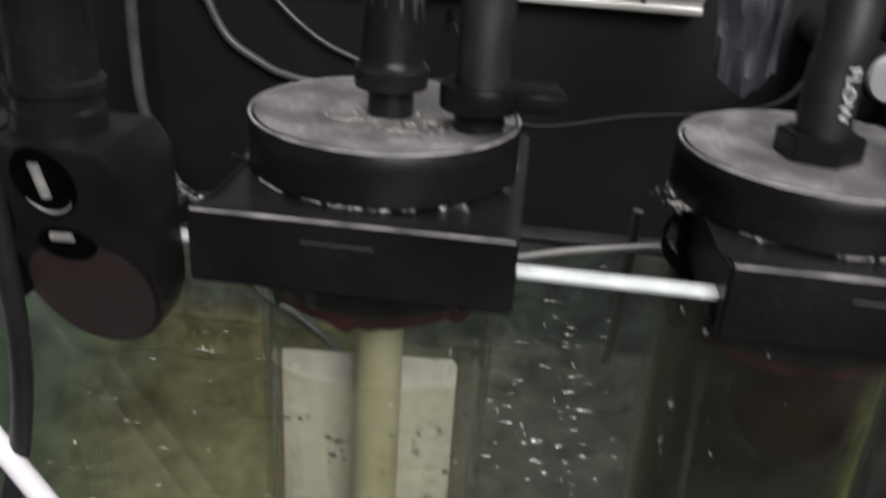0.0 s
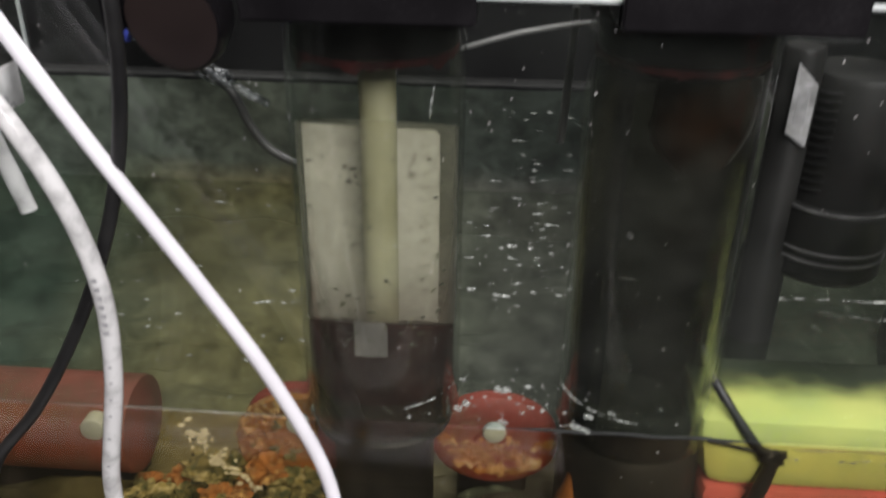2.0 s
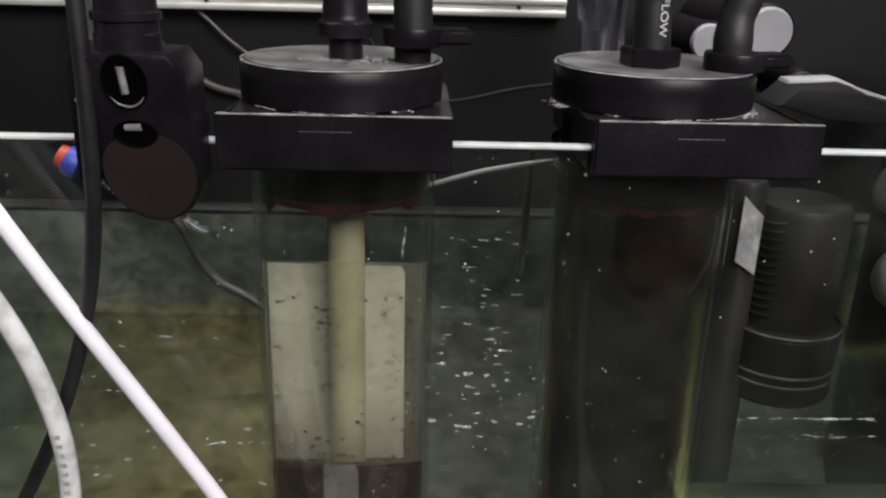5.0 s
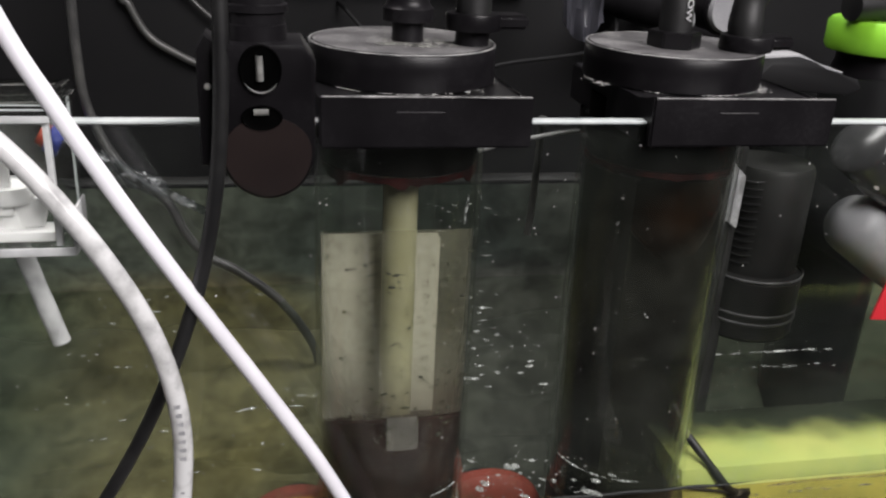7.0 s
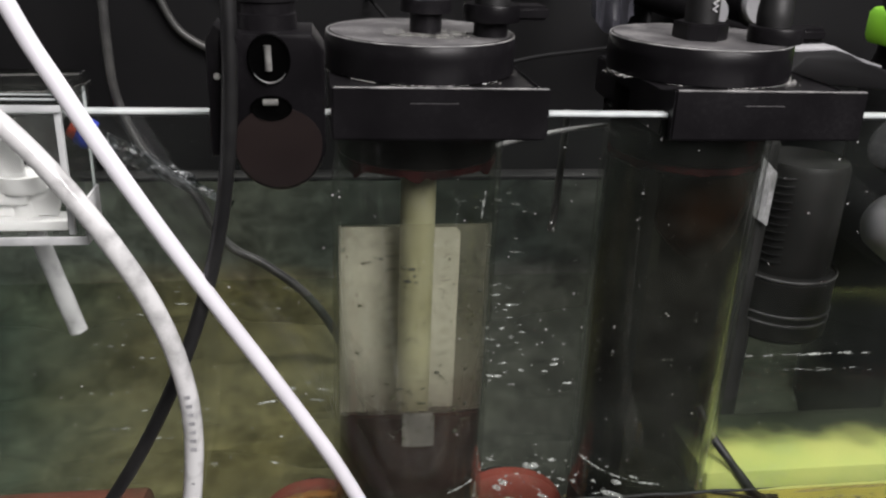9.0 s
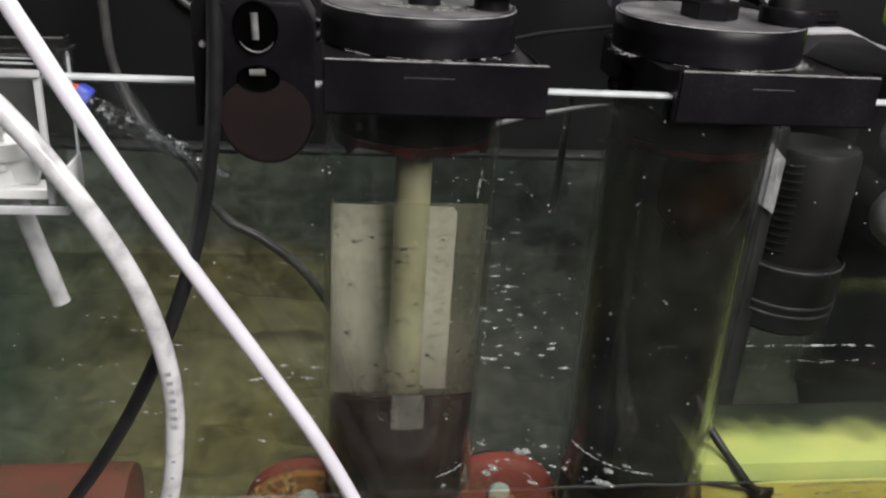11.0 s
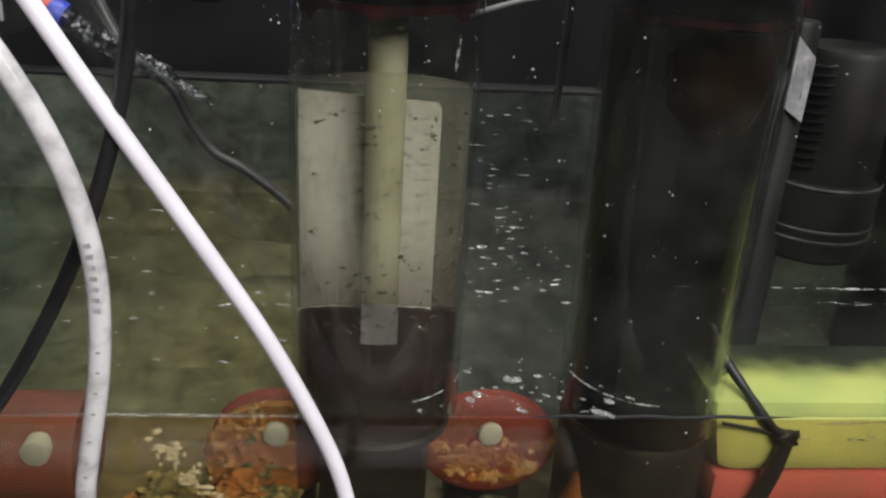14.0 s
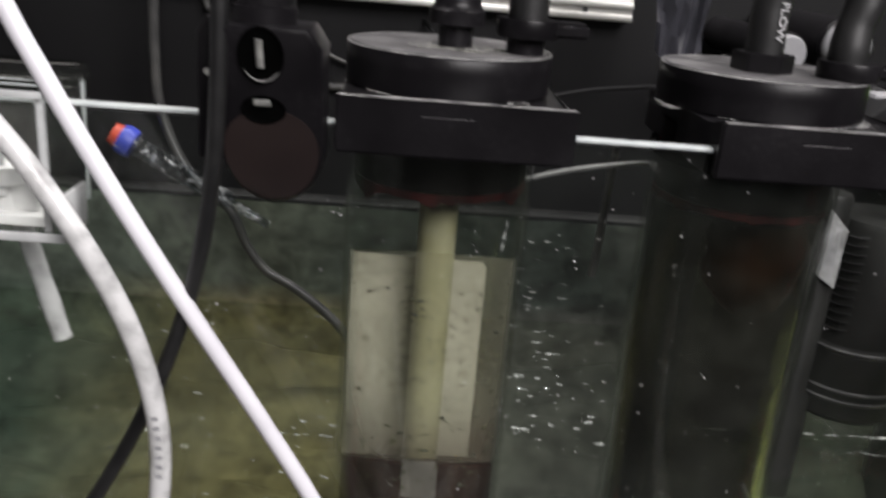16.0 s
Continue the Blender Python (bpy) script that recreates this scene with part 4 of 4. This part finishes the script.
part("valve_wedge", prism([(-0.205, 0.3395), (-0.128, 0.3395), (-0.1235, 0.3560), (-0.139, 0.3520), (-0.160, 0.3700), (-0.205, 0.3860)], -0.0105, -0.0060, 0.0015), WHITE, bx, "white slanted valve arm")
part("float", lathe([(0, 0), (0.008, 0.001), (0.0135, 0.007), (0.015, 0.014), (0.0135, 0.021), (0.008, 0.027), (0, 0.028)], at(-0.170, -0.0020, 0.3400), 32), CREAM, bx, "cream float")
tagged(mesh_ob("drip_tube", hose([(-0.1530, 0.022, 0.336), (-0.1475, 0.025, 0.308), (-0.142, 0.027, 0.282), (-0.1365, 0.027, 0.260)], 0.0048, 16, wobble=0.08), FROSTCLEAR), "short frosted tube end hanging from the float box", "tube")

# ---- things inside the tank ----
tagged(mesh_ob("air_tube", hose([(-0.179, 0.34, 0.62), (-0.177, 0.34, 0.42), (-0.177, 0.34, 0.362), (-0.173, 0.34, 0.315), (-0.151, 0.335, 0.268), (-0.115, 0.33, 0.237), (-0.100, 0.33, 0.205), (-0.083, 0.33, 0.183), (-0.056, 0.33, 0.167), (-0.018, 0.33, 0.134), (0.012, 0.33, 0.085), (0.02, 0.33, 0.04)], 0.0042, 14), GREYTUBE), "grey air tube dipping into the tank", "tube")
cf = thing("check_valve", "clear ribbed check valve with blue ring on a tube", "valve")
d0, d1 = Vector((-0.198, 0.330, 0.290)), Vector((-0.108, 0.330, 0.240))
q = (d1 - d0).to_track_quat("Z", "Y").to_matrix().to_4x4()
ln = (d1 - d0).length
pr = [(0, 0), (0.0090, 0.0)]
for k in range(18):
    z = 0.006 + k * (ln - 0.016) / 18
    pr += [(0.0088, z), (0.0076, z + 0.0018), (0.0088, z + 0.0036)]
pr += [(0.004, ln - 0.004), (0.0036, ln + 0.03), (0, ln + 0.03)]
part("body", lathe(pr, Matrix.Translation(d0) @ q, 24), clear("valve_acrylic", (0.62, 0.64, 0.66), (0.75, 0.77, 0.79), 0.5, 170, low=0.52, high=0.72), cf, "clear ribbed body")
part("ring", lathe([(0, -0.007), (0.0120, -0.007), (0.0130, -0.004), (0.0130, 0.002), (0.0120, 0.005), (0, 0.005)], Matrix.Translation(d0) @ q, 28), BLUE, cf, "blue end ring")
part("cap", lathe([(0, -0.014), (0.0090, -0.014), (0.0105, -0.007), (0, -0.007)], Matrix.Translation(d0) @ q, 24), shade("red_cap", (0.5, 0.06, 0.03), (0.44, 0.06, 0.03), 40, 0.4), cf, "small red cap")
part("spout", hose([(-0.110, 0.330, 0.241), (-0.100, 0.329, 0.2345), (-0.090, 0.328, 0.2295)], 0.0040, 12, radii=lambda u: 0.0045 - 0.0018 * u), DROP, cf, "clear spout")
tagged(mesh_ob("thin_tube", hose([(0.094, 0.126, 0.332), (0.098, 0.125, 0.333), (0.138, 0.12, 0.3455), (0.19, 0.12, 0.352), (0.25, 0.125, 0.345), (0.29, 0.14, 0.30)], 0.0015, 10), shade("dull_thin_tubing", (0.16, 0.16, 0.155), (0.24, 0.24, 0.235), 40, 0.3)), "thin pale tube strung behind the reactors", "tube")
tagged(mesh_ob("back_tube", hose([(0.1655, 0.16, 0.352), (0.165, 0.16, 0.33), (0.163, 0.16, 0.28), (0.162, 0.162, 0.262)], 0.0026, 12), GREYTUBE), "thin grey tube hanging between the two reactors", "tube")


def pump(cx, cy, cz, r, flat, bolt, face, e):
    """A submerged pump: a slightly flattened round face with a centre bolt, a motor behind it and a foot."""
    def squash(bm):
        for v in bm.verts:
            v.co.z = cz + (v.co.z - cz) * flat
        return bm

    part("motor", squash(lathe([(0, 0.030), (r * 0.6, 0.030), (r * 0.66, 0.012), (r * 0.66, 0.003), (0, 0.003)], at(cx, cy, cz, -90, 0, 0), 40)), RUBBER, e, "black motor housing")
    fc = part("face", squash(lathe([(0, -0.0055), (r * 0.30, -0.0055), (r * 0.34, -0.0040), (r * 0.60, -0.0048), (r * 0.90, -0.0035), (r, 0.000), (r, 0.008), (r * 0.9, 0.010), (0, 0.010)], at(cx, cy, cz, -90, 0, 0), 64)), face, e)
    part("bolt", lathe([(0, -0.0030), (0.0055, -0.0028), (0.0076, -0.0015), (0.0082, 0.001), (0.0082, 0.005), (0, 0.005)], at(*bolt, -90, 0, 0), 28), PALE, fc, "pale centre bolt")
    part("foot", block(cx - 0.025, cx + 0.025, cy + 0.002, cy + 0.03, -0.004, cz - r * flat * 0.6, 0.002), RUBBER, e)
    return fc


p1 = thing("red_pump", "submerged pump with round red face and pale bolt", "pump", "submerged pumps")
pump(0.1268, 0.0940, 0.0610, 0.0450, 0.84, (0.1268, 0.0875, 0.0735), RED, p1)
for s in range(46):
    ga, gr = rng.uniform(math.pi * 1.0, math.pi * 2.05), 0.038 * math.sqrt(rng.random())
    part("crust", lump((0.130 + gr * math.cos(ga), 0.0890, 0.066 + 0.84 * gr * math.sin(ga)), (0.0015 + 0.006 * rng.random() ** 2, 0.0009, 0.0012 + 0.004 * rng.random() ** 2), 11 + s, 1.1, 3), RUST if s % 4 else PALECRUST, p1)
p2 = thing("rusty_pump", "submerged red pump half covered in orange growth", "pump", "submerged pumps")
pump(-0.012, 0.090, 0.062, 0.041, 0.95, (-0.0095, 0.0765, 0.0805), RED, p2)
half = [(0.003, 0.022), (0.003, 0.099)] + [(-0.014 + (0.040 + 0.003 * math.sin(k * 2.3)) * math.cos(a), 0.061 + 0.039 * math.sin(a)) for k, a in enumerate([radians(72 + 216 * k / 30) for k in range(31)])]
part("growth", prism(half, 0.0795, 0.086, 0.002), RUST, p2, "orange-brown growth")
for s in range(80):
    gx, gz = rng.uniform(-0.050, 0.001), rng.uniform(0.022, 0.088)
    if math.hypot(gx + 0.014, gz - 0.061) > 0.040 or math.hypot(gx + 0.0095, gz - 0.0805) < 0.009:
        continue
    part("tuft", lump((gx, 0.079, gz), (0.0012 + 0.0045 * rng.random() ** 2, 0.002, 0.001 + 0.0035 * rng.random() ** 2), 60 + s, 0.9, 2), (RUST, RUST, PALECRUST, SAND, RUST)[s % 5], p2)
p3 = thing("wide_red_pump", "wide submerged pump with dull red rounded housing", "pump", "submerged pumps")
part("housing", hose([(-0.30, 0.098, 0.056), (-0.24, 0.098, 0.056), (-0.15, 0.098, 0.056), (-0.127, 0.098, 0.056)], 0.036, 36, 6, radii=lambda u: 0.036 * (1 if u < 0.93 else 1 - 0.5 * ((u - 0.93) / 0.07) ** 2)), shade("dull_red_housing", (0.17, 0.045, 0.028), (0.10, 0.034, 0.02), 30, 0.7, dust=0.5, dust_c=(0.12, 0.085, 0.04), bump=0.3), p3, "dull red rounded housing")
part("bolt", lathe([(0, -0.0065), (0.0066, -0.006), (0.0085, -0.005), (0.0085, 0.006), (0, 0.006)], at(-0.150, 0.068, 0.076, -90, 0, 0), 28), PALE, p3, "pale bolt")
part("foot", block(-0.28, -0.14, 0.085, 0.12, -0.004, 0.026, 0.002), RUBBER, p3)

# algae-covered rubble between the pumps
MOSS = shade("mossy_growth", (0.035, 0.045, 0.018), (0.19, 0.15, 0.045), 130, 0.9, bump=0.9, fine=330, dust=0.9, dust_c=(0.36, 0.31, 0.17))
for k in range(44):
    u = rng.random()
    x, y = -0.135 + 0.125 * u, rng.uniform(0.035, 0.085)
    z = rng.uniform(0.0, 0.020 + 0.034 * u)
    s = rng.uniform(0.006, 0.014)
    tagged(mesh_ob("algae_rock", lump((x, y, z), (s * 1.3, s, s * 0.85), k + 20, 0.85, 4), RUST if k % 6 == 0 else MOSS), "lump of rubble grown over with yellow-brown algae", "rock", "algae rubble")
bm = bmesh.new()
for k in range(34):
    u = rng.random()
    lump((-0.075 + 0.04 * u + rng.gauss(0, 0.006), 0.045, 0.098 - 0.05 * u + rng.gauss(0, 0.005)), (0.0006 + 0.0035 * rng.random() ** 2, 0.001, 0.0006 + 0.0022 * rng.random() ** 2), 90 + k, 1.3, 3, bm)
tagged(mesh_ob("pale_flakes", bm, shade("pale_flakes", (0.5, 0.46, 0.34), (0.62, 0.58, 0.46), 150, 0.7, bump=0.5)), "pale flakes caught in the algae", "flakes", kind="stuff")

for x, y, z in ((0.180, 0.056, 0.040), (0.052, 0.056, 0.040)):
    e = thing("orange_barb", "small orange barbed fitting under water", "fitting")
    part("cone", lathe([(0, -0.045), (0.006, -0.045), (0.006, -0.008), (0.0105, -0.004), (0.011, 0.006), (0.007, 0.016), (0.004, 0.03), (0, 0.03)], at(x, y, z), 28), ORANGE, e, "orange barbed cone")
jar = thing("clear_jar", "clear plastic jar standing under the red pump", "jar")
part("jar_wall", lathe([(0.034, 0.001), (0.036, 0.003), (0.036, 0.020), (0.034, 0.022)], at(0.129, 0.060, -0.002), 48), clear("mossy_jar", (0.70, 0.76, 0.70), (0.16, 0.19, 0.15), 0.75, 90, low=0.35, high=0.65), jar, "clear wall grown over with grey-green algae")
part("jar_base", lathe([(0, 0.0), (0.0335, 0.0), (0.0335, 0.002), (0, 0.002)], at(0.129, 0.060, -0.002), 48), ACRYL, jar)

# sponges, strap and knot
tagged(mesh_ob("red_sponge_pad", block(0.262, 0.66, 0.046, 0.120, 0.0455, 0.0732, 0.007), PINK), "red filter sponge pad under water", "sponge")
pad = block(0.250, 0.66, 0.0440, 0.1215, 0.0735, 0.1285, 0.012)
for v in pad.verts:
    v.co.x += 0.010 * (0.1285 - v.co.z) / 0.05 * (v.co.x < 0.3)
    v.co.z += 0.0012 * noise.noise(v.co * 35)
sp = tagged(mesh_ob("lime_sponge_pad", pad, rear_shaded_sponge()), "lime-green filter sponge pad lying on a red one", "sponge")
tagged(mesh_ob("sponge_shelf", block(0.250, 0.68, 0.0430, 0.122, -0.004, 0.0450, 0.002), MATT), "black block carrying the sponges", "block")
st = thing("black_strap", "black strap tied in a knot over the sponge", "strap")
part("upper_band", hose([(0.252, 0.070, 0.166), (0.261, 0.060, 0.147), (0.274, 0.048, 0.130), (0.287, 0.041, 0.114), (0.297, 0.040, 0.107)], 0.0028, 10, wobble=0.3), RUBBER, st)
part("cross_band", hose([(0.258, 0.042, 0.114), (0.278, 0.0405, 0.111), (0.296, 0.040, 0.107)], 0.0012, 8), RUBBER, st)
part("knot", lump((0.299, 0.0405, 0.1055), (0.0078, 0.0036, 0.0062), 5, 0.6), RUBBER, st, "black knot")
part("lower_band", hose([(0.299, 0.0395, 0.103), (0.295, 0.0390, 0.080), (0.288, 0.0390, 0.050), (0.284, 0.0390, 0.006)], 0.0048, 10, wobble=0.3), RUBBER, st)

# black ribbed skimmer pump
sk = thing("ribbed_filter", "black ribbed cylindrical filter standing in the tank", "filter")
kx, ky = 0.3415, 0.146
part("body", lathe([(0, 0.188), (0.035, 0.188), (0.0375, 0.191), (0.0375, 0.236), (0.0320, 0.240), (0.0320, 0.318), (0.030, 0.322), (0, 0.322)], at(kx, ky, 0), 56), PUMPM, sk, "black cylinder")
for z in (0.2385, 0.2105, 0.2035):
    part("ring", lathe([(0.0375, z - 0.0012), (0.0384, z - 0.0003), (0.0384, z + 0.0003), (0.0375, z + 0.0012)], at(kx, ky, 0), 56), shade("pale_rim", (0.02, 0.02, 0.02), (0.09, 0.09, 0.09), 60, 0.4), sk, "raised ring")
for i in range(12):
    part("rib", hose([(kx - 0.0335 + 0.0010 * 0, ky - 0.008, 0.250 + i * 0.0057), (kx - 0.026, ky - 0.0215, 0.250 + i * 0.0057), (kx - 0.020, ky - 0.0270, 0.2515 + i * 0.0057)], 0.0007, 6, 4), RUBBER, sk)
ip = part("inlet_pipe", lathe([(0, 0.0), (0.0155, 0.0), (0.0155, 0.200), (0.0125, 0.204), (0.0125, 0.335), (0.011, 0.338), (0, 0.338)], at(0.3010, 0.1365, 0), 32), PUMPM, sk, "black inlet pipe")
part("sticker", prism([(0.2935, 0.288), (0.3070, 0.279), (0.3075, 0.318), (0.2940, 0.331)], 0.1208, 0.1214, 0), shade("grimy_sticker", (0.15, 0.15, 0.15), (0.36, 0.36, 0.37), 90, 0.6, dust=0.4, dust_c=(0.06, 0.06, 0.05)), ip, "grimy white printed sticker")
bars = bmesh.new()
for k in range(5):
    block(0.2970 + 0.0014 * k, 0.2978 + 0.0014 * k, 0.1203, 0.1209, 0.293 + 0.002 * (k % 2), 0.316 - 0.003 * (k % 3), 0, bars)
part("print", bars, INK, ip, "grey unreadable print")

# grey pipe and black elbow at the far end
gp = thing("grey_pipe", "grey plastic pipe slanting into the tank", "pipe")
part("pipe", hose([(0.40, 0.135, 0.285), (0.45, 0.135, 0.250), (0.52, 0.135, 0.205)], 0.024, 28, 8, radii=lambda u: 0.024 * math.sqrt(max(0.02, 1 - max(0, 1 - u / 0.15) ** 2))), GREY, gp)
part("elbow", hose([(0.385, 0.115, 0.345), (0.40, 0.118, 0.335), (0.44, 0.12, 0.310), (0.52, 0.12, 0.29)], 0.022, 28, 8, radii=lambda u: 0.022 * math.sqrt(max(0.02, 1 - max(0, 1 - u / 0.15) ** 2))), SHINY, gp, "glossy black elbow")
part("screw", lathe([(0, 0), (0.003, 0), (0.003, 0.004), (0, 0.005)], at(0.402, 0.108, 0.315, 90, 0, 0), 16), STEEL, gp)
tagged(mesh_ob("red_card", prism([(0.3375, 0.262), (0.43, 0.255), (0.43, 0.335), (0.352, 0.330)], 0.0035, 0.0052, 0.0003), REDCARD), "plain red card stuck on the front glass", "card")

# ---- behind the tank ----
rl = thing("aluminium_rail", "bright aluminium rail across the black panel", "rail")
part("profile", block(-0.85, 0.2175, 0.383, 0.3995, 0.4130, 0.4350, 0.001), STEEL, rl, "bright metal profile")
for z in (0.4165, 0.4265):
    part("ridge", block(-0.85, 0.2175, 0.3795, 0.3840, z - 0.0028, z + 0.0028, 0.001), STEEL, rl)
for x in (-0.35, -0.09, 0.176):
    part("hole", lathe([(0, 0), (0.0020, 0), (0.0020, 0.001), (0, 0.001)], at(x, 0.3790, 0.4215, 90, 0, 0), 14), RUBBER, rl, "dark screw hole")
tagged(mesh_ob("panel_ledge", block(-0.85, 0.95, 0.3760, 0.3998, 0.2350, 0.2360, 0.0002), shade("dull_ledge", (0.006, 0.006, 0.006), (0.03, 0.03, 0.029), 14, 0.6)), "thin grey ledge on the black panel", "ledge", kind="structure")
bt = thing("bottle", "black bottle with bright green cap standing at the back", "bottle")
part("body", lathe([(0, -0.0115), (0.040, -0.0115), (0.042, 0.0), (0.042, 0.35), (0.034, 0.376), (0.034, 0.384), (0, 0.384)], at(0.505, 0.27, 0), 48), BLACK, bt, "black bottle body")
part("cap", lathe([(0, 0.384), (0.044, 0.385), (0.046, 0.389), (0.046, 0.408), (0.043, 0.412), (0, 0.413)], at(0.505, 0.27, 0), 48), GREEN, bt, "bright green cap")
part("nozzle", hose([(0.50, 0.262, 0.413), (0.485, 0.255, 0.424), (0.455, 0.25, 0.424)], 0.012, 20, 6), RUBBER, bt)
gd = thing("feeder_clamp", "black clamp with pale grey top on the tank rim", "clamp")
ol = [(0.318, 0.386), (0.330, 0.397), (0.362, 0.399), (0.378, 0.392), (0.402, 0.386), (0.406, 0.379), (0.395, 0.374), (0.35, 0.377)]
part("body", prism([(x, z - 0.004) for x, z in ol], 0.150, 0.188, 0.002), MATT, gd, "black clamp body")
part("top_plate", prism([(0.330, 0.3925), (0.362, 0.3945), (0.378, 0.3882), (0.402, 0.382), (0.402, 0.3840), (0.379, 0.3905), (0.363, 0.3970), (0.331, 0.3952)], 0.170, 0.187, 0.0006), GREY, gd, "pale grey top")
for x, z, r, c in ((0.342, 0.418, 0.019, GREY), (0.300, 0.410, 0.014, GREY), (0.372, 0.378, 0.014, RUBBER)):
    e = thing("pipe_union", "black pipe union with pale end cap behind the tank", "pipe fitting")
    part("cap", lathe([(0, 0), (r * 0.85, 0.0), (r * 0.95, 0.003), (r * 0.95, 0.006), (0, 0.006)], at(x, 0.242, z, -90, 0, 0), 36), c, e, "pale round end cap")
    part("union", lathe([(r, 0.004), (r * 1.08, 0.006), (r * 1.08, 0.012), (r, 0.014), (r, 0.155), (0, 0.155)], at(x, 0.242, z, -90, 0, 0), 36), BLACK, e, "black union ring")
pl = thing("plastic_bag", "crumpled grey plastic bag hanging behind the reactors", "bag")
bm = bmesh.new()
G = []
for i in range(15):
    u = i / 14
    G.append([bm.verts.new((0.198 + 0.045 * u + 0.010 * v * (1 - u), 0.262 + 0.012 * noise.noise(Vector((u * 5, v * 4, 1))), 0.52 - v * (0.115 + 0.015 * math.sin(u * 3.1)) + 0.006 * noise.noise(Vector((u * 6, v * 3, 7))))) for v in [j / 12 for j in range(13)]])
for a, b in zip(G, G[1:]):
    for j in range(12):
        bm.faces.new((a[j], b[j], b[j + 1], a[j + 1]))
ex = bmesh.ops.solidify(bm, geom=list(bm.faces), thickness=0.001)
part("sheet", bm, shade("dark_grey_film", (0.05, 0.05, 0.06), (0.10, 0.10, 0.12), 20, 0.3), pl)
for pts, r, m_ in (([(-0.150, 0.390, 0.60), (-0.148, 0.390, 0.42), (-0.140, 0.390, 0.394), (-0.126, 0.390, 0.3685), (-0.104, 0.390, 0.3535), (-0.079, 0.390, 0.343), (-0.03, 0.392, 0.338), (0.05, 0.395, 0.35)], 0.0034, GREYTUBE),
                   ([(0.04, 0.398, 0.40), (0.09, 0.27, 0.361), (0.17, 0.26, 0.372), (0.25, 0.27, 0.385), (0.31, 0.398, 0.40)], 0.0016, MATT),
                   ([(-0.20, 0.390, 0.55), (-0.115, 0.390, 0.43), (-0.090, 0.390, 0.402), (-0.068, 0.390, 0.382), (-0.04, 0.392, 0.365), (0.03, 0.395, 0.34)], 0.0020, GREYTUBE)):
    tagged(mesh_ob("cable", hose(pts, r, 12), m_), "loose thin cable hanging by the black panel", "cable", "loose cables")
